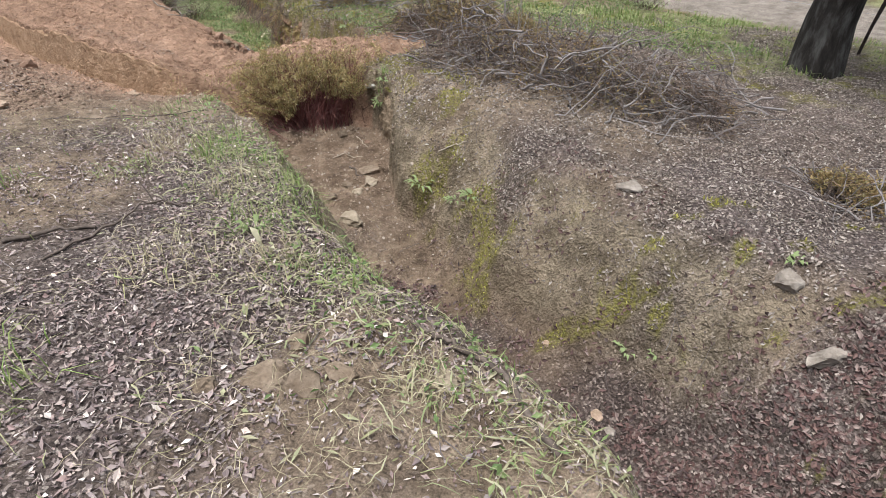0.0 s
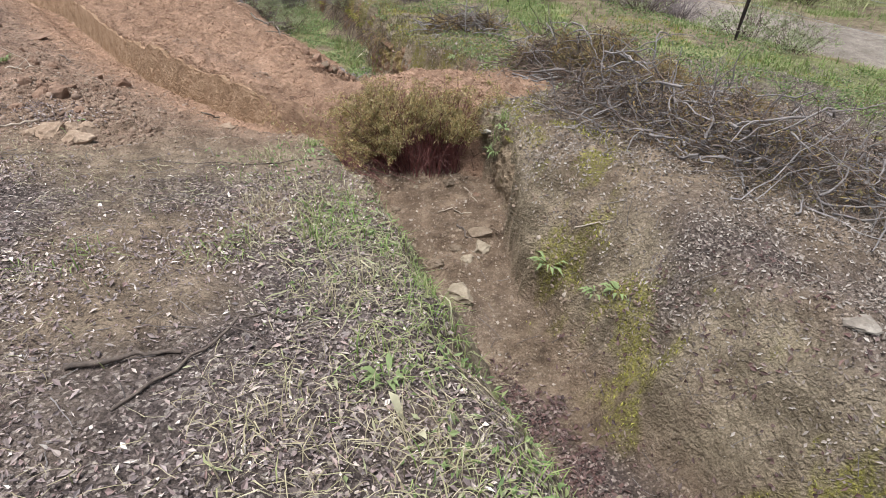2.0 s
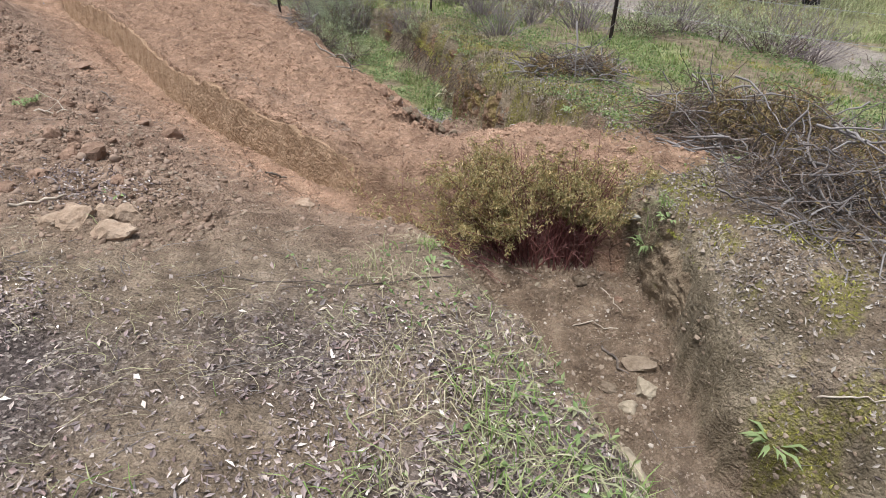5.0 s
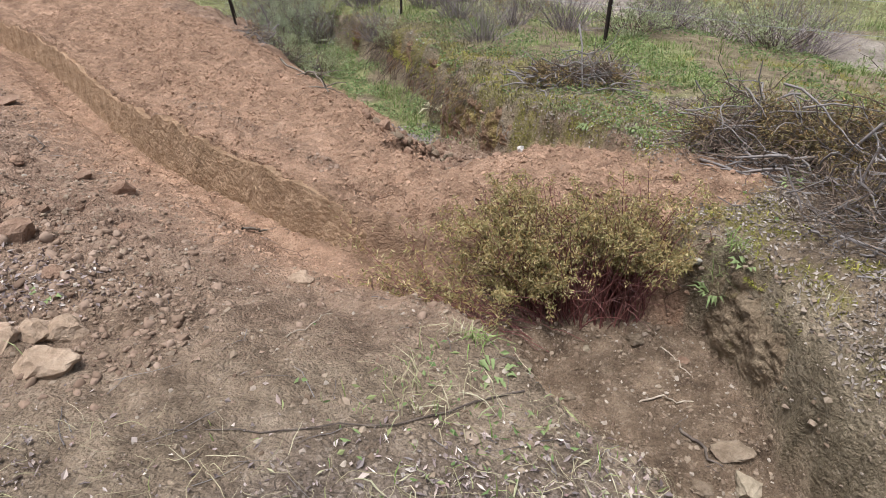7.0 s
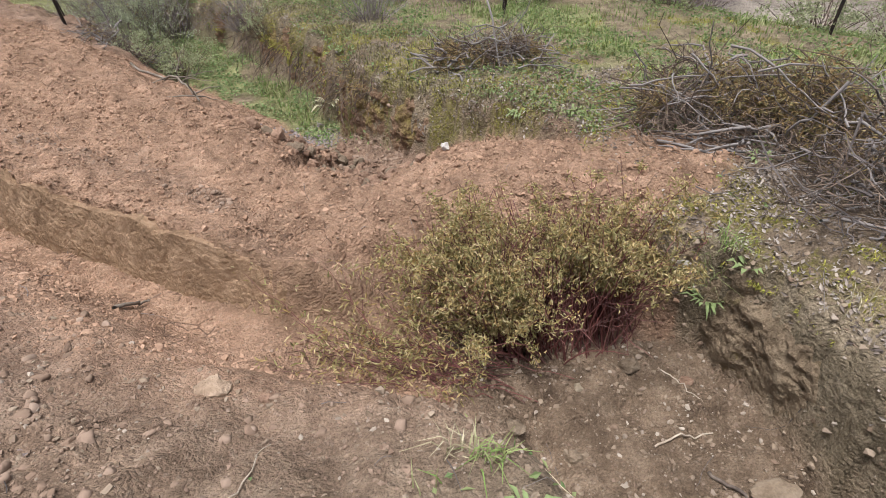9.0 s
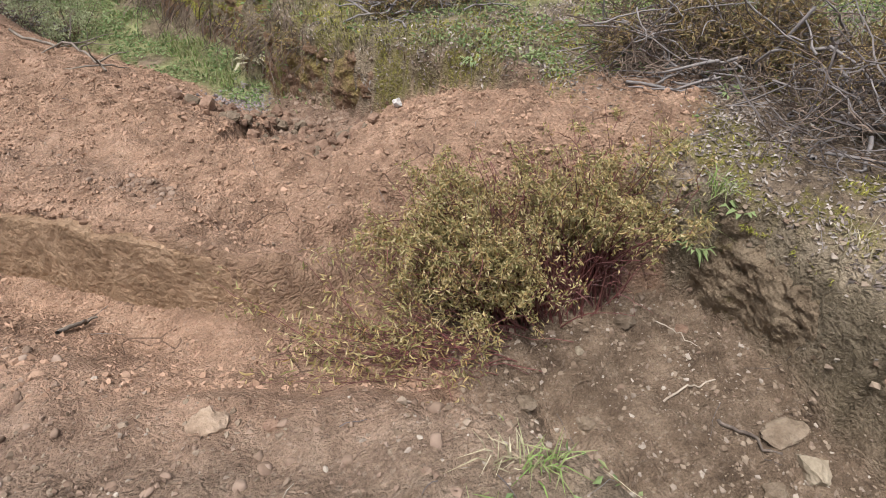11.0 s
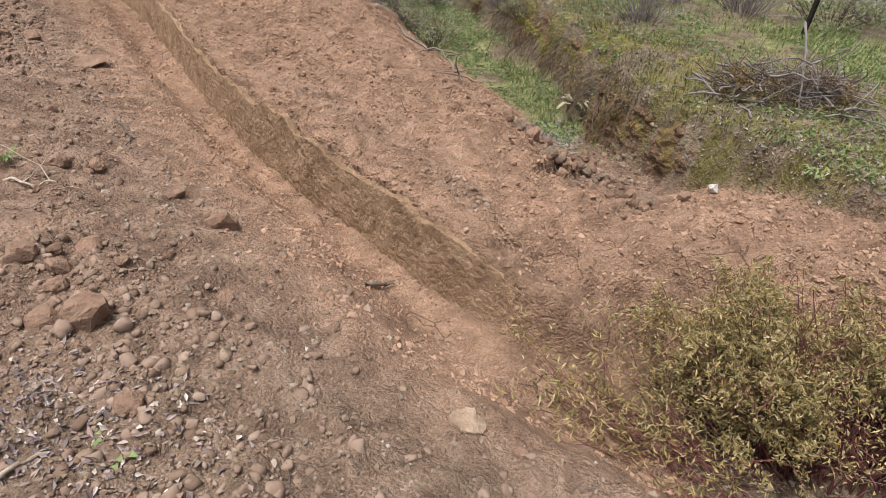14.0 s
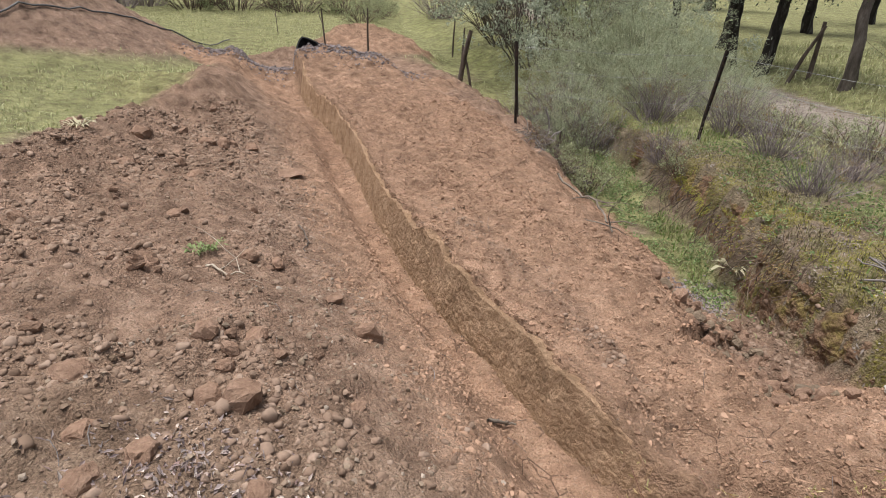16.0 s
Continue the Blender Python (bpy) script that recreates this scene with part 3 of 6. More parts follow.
def wander(start, way, length, k, bend, rng, sag=0.0):
    """n bent paths of k points from start along way."""
    start, way = np.asarray(start, float), np.asarray(way, float)
    n = len(start)
    way = way / (np.linalg.norm(way, axis=1, keepdims=True) + 1e-9)
    L = np.broadcast_to(np.asarray(length, float), (n,))
    P = np.empty((n, k, 3))
    P[:, 0] = start
    d = way.copy()
    for s in range(1, k):
        d = d + bend * rng.normal(size=(n, 3)) / math.sqrt(k) + np.array([0, 0, -sag / k])
        d /= np.linalg.norm(d, axis=1, keepdims=True)
        P[:, s] = P[:, s - 1] + d * (L / (k - 1))[:, None]
    return P


def leaves(places, ways, length, width, rng, fold=0.25):
    """Folded leaves: two triangles each."""
    P, D = np.asarray(places, float), np.asarray(ways, float)
    n = len(P)
    D = D / (np.linalg.norm(D, axis=1, keepdims=True) + 1e-9)
    S = np.cross(D, rng.normal(size=(n, 3)))
    S /= np.linalg.norm(S, axis=1, keepdims=True) + 1e-9
    N = np.cross(S, D)
    L, W = np.broadcast_to(length, (n,))[:, None], np.broadcast_to(width, (n,))[:, None]
    mid = P + D * L * 0.5 + N * W * fold
    V = np.stack([P, mid + S * W * 0.5, P + D * L, mid - S * W * 0.5], 1).reshape(-1, 3)
    i = np.arange(n)[:, None] * 4
    F = np.concatenate([i + [0, 1, 2], i + [0, 2, 3]], 1).reshape(-1, 3)
    return V, F


def flats(x, y, length, width, rng, lift=0.004, curl=0.3):
    """Flat litter on the ground, each piece lying on the slope."""
    x, y = np.asarray(x), np.asarray(y)
    n = len(x)
    e = 0.02
    z = height(x, y)
    N = np.stack([-(height(x + e, y) - z) / e, -(height(x, y + e) - z) / e, np.ones(n)], -1)
    N = N + rng.normal(size=(n, 3)) * curl
    N /= np.linalg.norm(N, axis=1, keepdims=True)
    D = np.cross(N, rng.normal(size=(n, 3)))
    D /= np.linalg.norm(D, axis=1, keepdims=True)
    S = np.cross(N, D)
    L, W = np.broadcast_to(length, (n,))[:, None], np.broadcast_to(width, (n,))[:, None]
    P = np.stack([x, y, z + lift], -1)
    V = np.stack([P - D * L / 2, P + S * W / 2 + N * W * 0.25, P + D * L / 2, P - S * W / 2 + N * W * 0.25], 1).reshape(-1, 3)
    i = np.arange(n)[:, None] * 4
    return V, np.concatenate([i + [0, 1, 2], i + [0, 2, 3]], 1).reshape(-1, 3)


def ribbons(x, y, length, width, rng, lift=0.012, bend=0.5, k=6):
    """Stems and strap leaves that lie bent on the ground."""
    x, y = np.asarray(x), np.asarray(y)
    n = len(x)
    a = rng.uniform(0, 6.28, n)
    P = wander(np.stack([x, y, x * 0], -1), np.stack([np.cos(a), np.sin(a), x * 0], -1), length, k, bend, rng)
    hump = np.sin(np.linspace(0.1, 3.0, k))[None] * rng.uniform(0, 1, (n, 1)) ** 2
    P[..., 2] = height(P[..., 0].ravel(), P[..., 1].ravel()).reshape(n, k) + 0.008 + lift * rng.uniform(0, 1, (n, 1)) + 0.05 * hump
    T = np.gradient(P, axis=1)
    S = np.cross(T, rng.normal(size=(n, 1, 3)) * 0.35 + np.array([0, 0, 1.0]))
    S /= np.linalg.norm(S, axis=2, keepdims=True) + 1e-9
    w = np.broadcast_to(width, (n,))[:, None] * 0.5 * np.array([0.6, 1, 1, 0.9, 0.6, 0.1])[None, :k]
    V = np.stack([P - S * w[..., None], P + S * w[..., None]], 2).reshape(-1, 3)
    i = np.arange(n * k * 2).reshape(n, k, 2)
    return V, np.stack([i[:, :-1, 0], i[:, :-1, 1], i[:, 1:, 1], i[:, 1:, 0]], -1).reshape(-1, 4)


def joined(*pieces):
    """Several (vertices, faces) with equal faces as one."""
    V, F, at = [], [], 0
    for v, f in pieces:
        V.append(v)
        F.append(np.asarray(f) + at)
        at += len(v)
    return np.concatenate(V), np.concatenate(F)


# ---------------------------------------------------------------- the fence
def fence_post(x, y, tall, lean_x, lean_y, thick=0.022):
    z = float(height(np.array([x]), np.array([y]))[0])
    t = thing("fence_post", (x, y, z), "thin dark rusty steel fence post leaning slightly", "fence post", "posts of the wire fence")
    path = [[[0, 0, -0.25], [lean_x * 0.3, lean_y * 0.3, tall * 0.3], [lean_x * 0.7, lean_y * 0.7, tall * 0.7], [lean_x, lean_y, tall]]]
    part("shaft", mesh_of("shaft", *tubes(path, [[thick] * 4], 4), POST), t)
    fin = [[[thick, 0, 0.1], [lean_x * 0.5 + thick, lean_y * 0.5, tall * 0.5], [lean_x + thick, lean_y, tall - 0.01]]]
    part("rib", mesh_of("rib", *tubes(fin, [[thick * 0.45] * 3], 4), POST), t)
    return Vector((x + lean_x, y + lean_y, z + tall)), Vector((x, y, z))


FENCE = [(6.7, 3.2, 1.15, 0.02, 0.0), (4.79, 6.97, 1.15, 0.16, 0.0), (2.17, 9.53, 1.2, 0.10, 0.0), (-1.03, 10.85, 1.2, 0.02, 0.0),
         (-4.1, 12.9, 1.25, 0.12, 0.02), (-6.5, 11.9, 1.15, -0.12, 0.05)]
ends = [fence_post(*f) for f in FENCE]
for (top_a, foot_a), (top_b, foot_b) in zip(ends[:-1], ends[1:]):
    for share in (0.4, 0.68, 0.94):
        a, b = foot_a.lerp(top_a, share), foot_b.lerp(top_b, share)
        mid = (a + b) / 2 - Vector((0, 0, 0.04))
        w = new("fence_wire", mesh_of("fence_wire", *tubes([[a, a.lerp(mid, 0.6), mid, b.lerp(mid, 0.6), b]], [[0.0022] * 5], 4), WIRE))
        tagged(w, "thin grey galvanised wire strung between the fence posts", "wire", "wires of the fence")


# ---------------------------------------------------------------- more materials
STEM_RED = varied("red_brown_stems", (0.07, 0.025, 0.024), (0.15, 0.05, 0.045), (0.20, 0.08, 0.068), (0.11, 0.052, 0.042), rough=0.6)
WEED_LEAF = varied("wilting_olive_leaves", (0.305, 0.236, 0.0986), (0.454, 0.34, 0.153), (0.197, 0.176, 0.071), (0.552, 0.429, 0.222), (0.346, 0.222, 0.0887), (0.286, 0.251, 0.108), (0.167, 0.148, 0.0612), (0.612, 0.493, 0.286), (0.296, 0.276, 0.119), (0.404, 0.311, 0.138), spec=0.1, through_light=0.25)
DEAD_TWIG = varied("dead_grey_twigs", (0.075, 0.062, 0.058), (0.155, 0.13, 0.122), (0.26, 0.232, 0.22), (0.11, 0.09, 0.083), (0.20, 0.172, 0.16), rough=0.85)
BROWN_TWIG = varied("brown_twigs", (0.05, 0.035, 0.028), (0.13, 0.09, 0.065), (0.21, 0.155, 0.12), rough=0.85)
DEAD_LEAF = varied("dry_rust_brown_leaves", (0.17, 0.105, 0.045), (0.29, 0.195, 0.085), (0.37, 0.27, 0.125), (0.21, 0.165, 0.075), (0.26, 0.23, 0.10), through_light=0.2)
PURPLE_TWIG = varied("purple_grey_twigs", (0.121, 0.0945, 0.0972), (0.223, 0.18, 0.182), (0.351, 0.297, 0.297), rough=0.85)
BROOM_TWIG = varied("grey_green_broom_stems", (0.195, 0.202, 0.117), (0.312, 0.319, 0.195), (0.429, 0.429, 0.286), rough=0.8)
SHRUB_LEAF = varied("dull_green_shrub_leaves", (0.232, 0.256, 0.14), (0.342, 0.372, 0.207), (0.464, 0.494, 0.287), (0.329, 0.323, 0.207), (0.281, 0.317, 0.159), through_light=0.42)
BROOM_LEAF = varied("pale_broom_leaves", (0.33, 0.37, 0.23), (0.43, 0.47, 0.31), (0.53, 0.56, 0.40), (0.38, 0.40, 0.27), through_light=0.45)
GREY_LEAF = varied("grey_green_leaves", (0.269, 0.308, 0.224), (0.381, 0.42, 0.319), (0.493, 0.532, 0.414), (0.325, 0.364, 0.28), through_light=0.4)
OAK_LEAF = varied("dark_oak_leaves", (0.05, 0.06, 0.033), (0.09, 0.105, 0.058), (0.15, 0.165, 0.10), through_light=0.2)
LITTER_DARK = varied("dark_leaf_and_bark_mulch", (0.0833, 0.0618, 0.0605), (0.186, 0.139, 0.132), (0.287, 0.215, 0.195), (0.134, 0.101, 0.101), (0.437, 0.354, 0.31), (0.235, 0.148, 0.134), (0.336, 0.269, 0.253), (0.168, 0.139, 0.134), (0.538, 0.444, 0.383), (0.22, 0.168, 0.16), (0.148, 0.114, 0.108), (0.78, 0.685, 0.605))
LITTER_PALE = varied("pale_fallen_oak_leaves", (0.122, 0.094, 0.078), (0.265, 0.215, 0.176), (0.36, 0.305, 0.26), (0.15, 0.113, 0.09), (0.43, 0.38, 0.335), (0.18, 0.142, 0.115), (0.09, 0.068, 0.057), (0.22, 0.175, 0.143))
LITTER_RED = varied("damp_red_brown_leaves", (0.056, 0.029, 0.026), (0.112, 0.062, 0.054), (0.176, 0.108, 0.092), (0.08, 0.044, 0.04), (0.288, 0.216, 0.188), (0.052, 0.034, 0.032), (0.136, 0.08, 0.072))
GRASS = varied("fresh_green_grass", (0.12, 0.17, 0.042), (0.19, 0.27, 0.072), (0.30, 0.345, 0.135), (0.20, 0.21, 0.08), (0.37, 0.365, 0.195), (0.16, 0.25, 0.057), through_light=0.25)
FIELD_GRASS = varied("pale_meadow_grass", (0.324, 0.336, 0.156), (0.432, 0.444, 0.228), (0.504, 0.504, 0.288), (0.396, 0.372, 0.204), through_light=0.25)
STRAW = varied("dry_straw", (0.29, 0.24, 0.145), (0.40, 0.345, 0.22), (0.23, 0.19, 0.115), (0.48, 0.42, 0.285), (0.26, 0.25, 0.115), through_light=0.1)
BANK_STRAW = varied("brown_dry_grass", (0.138, 0.109, 0.0578), (0.202, 0.167, 0.0901), (0.109, 0.0831, 0.047), (0.173, 0.167, 0.065), (0.246, 0.209, 0.123), through_light=0.1)
MOSS = varied("yellow_green_moss", (0.203, 0.2, 0.0313), (0.328, 0.313, 0.0547), (0.407, 0.375, 0.086), (0.243, 0.212, 0.0469), (0.282, 0.305, 0.0704))
GREEN_LEAF = varied("bright_green_weed_leaves", (0.108, 0.158, 0.059), (0.167, 0.231, 0.0836), (0.227, 0.276, 0.118), (0.276, 0.296, 0.128), through_light=0.25)
PALE_LEAF = varied("wilted_pale_green_leaves", (0.30, 0.30, 0.17), (0.42, 0.40, 0.25), (0.22, 0.255, 0.115), (0.50, 0.455, 0.31), (0.25, 0.24, 0.13), (0.34, 0.37, 0.16), through_light=0.25)
CLOVER = varied("green_ground_leaves", (0.12, 0.18, 0.065), (0.19, 0.28, 0.10), (0.27, 0.34, 0.15), (0.15, 0.16, 0.07), (0.32, 0.36, 0.17), through_light=0.2)
CRUMB = varied("red_brown_soil_crumbs", (0.15, 0.10, 0.072), (0.225, 0.154, 0.113), (0.27, 0.19, 0.143), (0.185, 0.127, 0.092), (0.25, 0.175, 0.131), (0.31, 0.227, 0.175), rough=0.95, spec=0.1)
RIDGE_CRUMB = varied("red_soil_crumbs", (0.205, 0.124, 0.0832), (0.313, 0.197, 0.134), (0.4, 0.259, 0.18), (0.259, 0.16, 0.107), (0.356, 0.227, 0.157), rough=0.95, spec=0.1)
CRUMB_GREY = varied("grey_brown_soil_crumbs", (0.13, 0.09, 0.062), (0.21, 0.155, 0.112), (0.29, 0.225, 0.168), (0.18, 0.125, 0.09), (0.40, 0.34, 0.28), rough=0.95, spec=0.1)
GRAVEL = varied("purple_grey_gravel", (0.112, 0.0938, 0.0938), (0.213, 0.175, 0.173), (0.338, 0.294, 0.285), (0.163, 0.125, 0.12), rough=0.85)
CLOD = mottled("red_brown_clod", (0.19, 0.118, 0.082), (0.28, 0.179, 0.127), (0.358, 0.24, 0.175), 16, 0.95, 1.0, 0.1, each=0.2)
CLOD_GREY = mottled("grey_brown_clod", (0.14, 0.10, 0.068), (0.22, 0.165, 0.118), (0.30, 0.235, 0.175), 14, 0.95, 0.9, 0.1, each=0.25)
STONE = mottled("pale_buff_stone", (0.19, 0.15, 0.105), (0.31, 0.25, 0.18), (0.42, 0.35, 0.26), 9, 0.9, 0.6, 0.2, each=0.15)
GREY_STONE = mottled("lichen_grey_stone", (0.15, 0.122, 0.10), (0.26, 0.22, 0.182), (0.38, 0.335, 0.285), 9, 0.9, 0.6, 0.2, each=0.2)
CLOD_TAN = mottled("pale_tan_clod", (0.24, 0.165, 0.115), (0.36, 0.26, 0.185), (0.46, 0.35, 0.26), 14, 0.95, 0.9, 0.1, each=0.15)
PALE_CRUST = mottled("pale_lichen_crust", (0.17, 0.14, 0.11), (0.32, 0.285, 0.24), (0.52, 0.49, 0.44), 22, 0.9, 0.8, 0.2)
WHITE_STONE = mottled("white_quartz", (0.357, 0.306, 0.272), (0.561, 0.527, 0.493), (0.68, 0.663, 0.637), 16, 0.7, 0.5, 0.3)
DARK_WOOD = mottled("dark_rotten_wood", (0.05, 0.038, 0.032), (0.11, 0.085, 0.07), (0.2, 0.16, 0.13), 14, 0.9, 0.6, 0.2, stretch=(1, 1, 0.2))
PALE_WOOD = mottled("bleached_wood", (0.26, 0.20, 0.15), (0.40, 0.33, 0.26), (0.54, 0.47, 0.38), 14, 0.85, 0.4, 0.2, stretch=(1, 1, 0.2))
BROWN_BRANCH = mottled("weathered_branch", (0.10, 0.08, 0.065), (0.19, 0.155, 0.125), (0.29, 0.25, 0.21), 14, 0.9, 0.5, 0.2)
BLACK_PLASTIC = mottled("black_plastic", (0.008, 0.008, 0.009), (0.014, 0.014, 0.015), (0.03, 0.03, 0.03), 12, 0.5, 0.1, 0.4)
PIPE = mottled("dusty_black_pipe", (0.05, 0.048, 0.05), (0.10, 0.098, 0.10), (0.17, 0.165, 0.165), 10, 0.6, 0.1, 0.4)


# ---------------------------------------------------------------- building blocks
def ico(level):
    bm = bmesh.new()
    bmesh.ops.create_icosphere(bm, subdivisions=level, radius=1.0)
    v, f = np.array([p.co for p in bm.verts]), np.array([[p.index for p in q.verts] for q in bm.faces])
    bm.free()
    return v, f


def cube(level):
    """A cube's vertices and triangles, its faces cut level times."""
    bm = bmesh.new()
    bmesh.ops.create_cube(bm, size=2.0)
    if level:
        bmesh.ops.subdivide_edges(bm, edges=bm.edges[:], cuts=level, use_grid_fill=True)
    bmesh.ops.triangulate(bm, faces=bm.faces[:])
    v, f = np.array([p.co for p in bm.verts]), np.array([[p.index for p in q.verts] for q in bm.faces])
    bm.free()
    return v, f


CUBE, LUMP, CLODLET = cube(0), ico(1), ico(2)
OCTA = (np.array([[1, 0, 0], [-1, 0, 0], [0, 1, 0], [0, -1, 0], [0, 0, 1], [0, 0, -1.0]]) * 1.25,
        np.array([[4, 0, 2], [4, 2, 1], [4, 1, 3], [4, 3, 0], [5, 2, 0], [5, 1, 2], [5, 3, 1], [5, 0, 3]]))


def turns(n, rng):
    """n random rotations."""
    q = rng.normal(size=(n, 4))
    w, a, b, c = (q / np.linalg.norm(q, axis=1, keepdims=True)).T
    return np.stack([np.stack([1 - 2 * (b * b + c * c), 2 * (a * b - c * w), 2 * (a * c + b * w)], -1),
                     np.stack([2 * (a * b + c * w), 1 - 2 * (a * a + c * c), 2 * (b * c - a * w)], -1),
                     np.stack([2 * (a * c - b * w), 2 * (b * c + a * w), 1 - 2 * (a * a + b * b)], -1)], 1)


def crumbs(x, y, size, rng, sink=0.35, shape=None, jitter=0.24):
    """Many small broken lumps, half sunk in the ground."""
    v0, f0 = shape or CUBE
    n, k = len(x), len(v0)
    size = np.broadcast_to(size, (n,))
    V = v0[None] * 0.78 + jitter * rng.normal(size=(n, k, 3)).clip(-1.6, 1.6) + 0.16 * np.sin(v0[None] * rng.uniform(1.5, 4, (n, 1, 3)) + rng.uniform(0, 6, (n, 1, 3)))
    V = V * rng.uniform(0.6, 1.15, (n, 1, 3)) * size[:, None, None]
    V = np.einsum("nij,nkj->nki", turns(n, rng), V)
    V[..., 2] *= 0.85
    V = V + np.stack([x, y, height(x, y) + size * (0.5 - 1.6 * sink)], -1)[:, None]
    F = f0[None] + (np.arange(n) * k)[:, None, None]
    return V.reshape(-1, 3), F.reshape(-1, 3)


def rock_mesh(name, size, seed, material, angular=0.5, level=3):
    """A stone or clod: a ball cut flat by some planes and roughened. Its origin is at its foot."""
    rng = np.random.default_rng(seed)
    v, f = ico(level)
    v = v.copy()
    for _ in range(int(6 + 10 * angular)):
        n = rng.normal(size=3)
        n /= np.linalg.norm(n)
        d = rng.uniform(0.82 - 0.45 * angular, 1.0 - 0.25 * angular)
        over = np.maximum(v @ n - d, 0)
        v -= over[:, None] * n
    w = fbm(v[:, 0] * 3 + 5 * seed, v[:, 1] * 3 + v[:, 2] * 2.3, 1.0, 4, seed % 50)
    w2 = fbm(v[:, 0] * 9 + 3 * seed, v[:, 1] * 9 + v[:, 2] * 8.3, 1.0, 3, seed % 50 + 3)
    v *= (1 + 0.42 * (w - 0.5) + 0.22 * (w2 - 0.5))[:, None]
    v *= 1 + 0.02 * rng.normal(size=(len(v), 1))
    v /= np.abs(v).max(0)
    v *= np.array(size) / 2
    v[:, 2] -= v[:, 2].min() + size[2] * 0.42
    return mesh_of(name, v, f, material)


def ground_at(x, y):
    return float(height(np.array([float(x)]), np.array([float(y)]))[0])


def rock(name, x, y, size, seed, material, label, category="stone", group="", angular=0.5, turn=0.0, lean=(0, 0)):
    ob = new(name, rock_mesh(name, size, seed, material, angular))
    ob.matrix_basis = pose(x, y, ground_at(x, y), *lean, turn)
    return tagged(ob, label, category, group)


def scatter(n, box, keep, rng):
    """Places in a box (x0, x1, y0, y1), kept with the chance that keep(masks, x, y) gives."""
    x, y = rng.uniform(box[0], box[1], n), rng.uniform(box[2], box[3], n)
    m = land(x, y)[1]
    ok = rng.random(n) < keep(m, x, y)
    return x[ok], y[ok]


def blades(x, y, length, width, rng, lean=0.5, z=None):
    """Grass blades: bent ribbons of two quads."""
    n = len(x)
    L, W = np.broadcast_to(length, (n,)), np.broadcast_to(width, (n,))
    a = rng.uniform(0, 6.28, n)
    out = np.stack([np.cos(a), np.sin(a), np.zeros(n)], -1)
    side = np.stack([-np.sin(a), np.cos(a), np.zeros(n)], -1)
    q = rng.uniform(0.15, 1.0, n) * lean
    P0 = np.stack([x, y, (height(x, y) if z is None else z) - 0.005], -1)
    up = np.array([0, 0, 1.0])
    P1 = P0 + (out * q[:, None] * 0.5 + up * (1 - 0.3 * q)[:, None]) * (L * 0.5)[:, None]
    P2 = P1 + (out * (q * 1.6)[:, None] + up * (1 - 1.25 * q)[:, None]) * (L * 0.5)[:, None]
    s = side * W[:, None] * 0.5
    V = np.stack([P0 - s, P0 + s, P1 + s * 0.8, P1 - s * 0.8, P2 + s * 0.15, P2 - s * 0.15], 1).reshape(-1, 3)
    i = np.arange(n)[:, None] * 6
    return V, np.concatenate([i + [0, 1, 2, 3], i + [3, 2, 4, 5]], 1).reshape(-1, 4)


def stuff(name, v, f, material, label, category, smooth=False):
    return tagged(new(name, mesh_of(name, v, f, material, smooth)), label, category, kind="stuff")


# ---------------------------------------------------------------- trees and shrubs
def tree(name, place, tall, thick, material, leaf, label, seed, lean=(0, 0), fork=1.4, crown=6000, spread=2.2, leaf_size=0.09, flare=1.5):
    """A trunk with limbs, twigs and a crown of small leaves in clumps."""
    rng = np.random.default_rng(seed)
    t = thing(name, place, label, "tree")
    k = 12
    s = np.linspace(0, 1, k)
    wob = np.cumsum(rng.normal(size=(k, 2)) * 0.010 * fork, axis=0)
    path = np.stack([lean[0] * s + wob[:, 0], lean[1] * s + wob[:, 1], -0.25 + (fork + 0.25) * s], -1)
    rad = thick * (1 - 0.25 * s) + thick * (flare - 1) * np.exp(-s * 9)
    v, f = tubes(path[None], rad[None], 14)
    c = v - np.repeat(path, 14, axis=0)
    v = v + c * (0.30 * (fbm(v[:, 0] * 4 + v[:, 1] * 3, v[:, 2] * 1.4, 0.5, 4, seed % 40) - 0.5))[:, None]
    part("trunk", mesh_of("trunk", v, f, material, True), t)
    top = path[-1]
    n = 6
    a = np.arange(n) * 6.28 / n + rng.uniform(0, 1, n)
    way = np.stack([np.cos(a) * 0.8, np.sin(a) * 0.8, rng.uniform(0.5, 1.1, n)], -1)
    length = rng.uniform(0.75, 1.1, n) * spread
    limbs = wander(np.repeat(path[-2:-1], n, 0), way, length, 8, 0.7, rng)
    for j in range(n):
        r = np.linspace(thick * 0.5, thick * 0.14, 8)
        part("limb", mesh_of("limb", *tubes(limbs[j:j + 1], r[None], 7), material, True), t)
    starts = limbs[:, 3:].reshape(-1, 3)
    idx = rng.integers(0, len(starts), 64)
    way = rng.normal(size=(64, 3)) + [0, 0, 0.5]
    twigs = wander(starts[idx], way, rng.uniform(0.5, 1.0, 64) * spread * 0.5, 5, 0.9, rng)
    part("twigwork", mesh_of("twigwork", *tubes(twigs, np.linspace(thick * 0.12, thick * 0.02, 5)[None].repeat(64, 0), 4), material), t, kind="stuff")
    tips = twigs[:, 2:].reshape(-1, 3)
    c = tips[rng.integers(0, len(tips), crown)] + rng.normal(size=(crown, 3)) * [0.22, 0.22, 0.17]
    v, f = leaves(c, rng.normal(size=(crown, 3)), rng.uniform(0.7, 1.4, crown) * leaf_size, rng.uniform(0.4, 0.7, crown) * leaf_size, rng)
    part("crown", mesh_of("crown", v, f, leaf), t, "loose crown of small leaves with gaps")
    return t


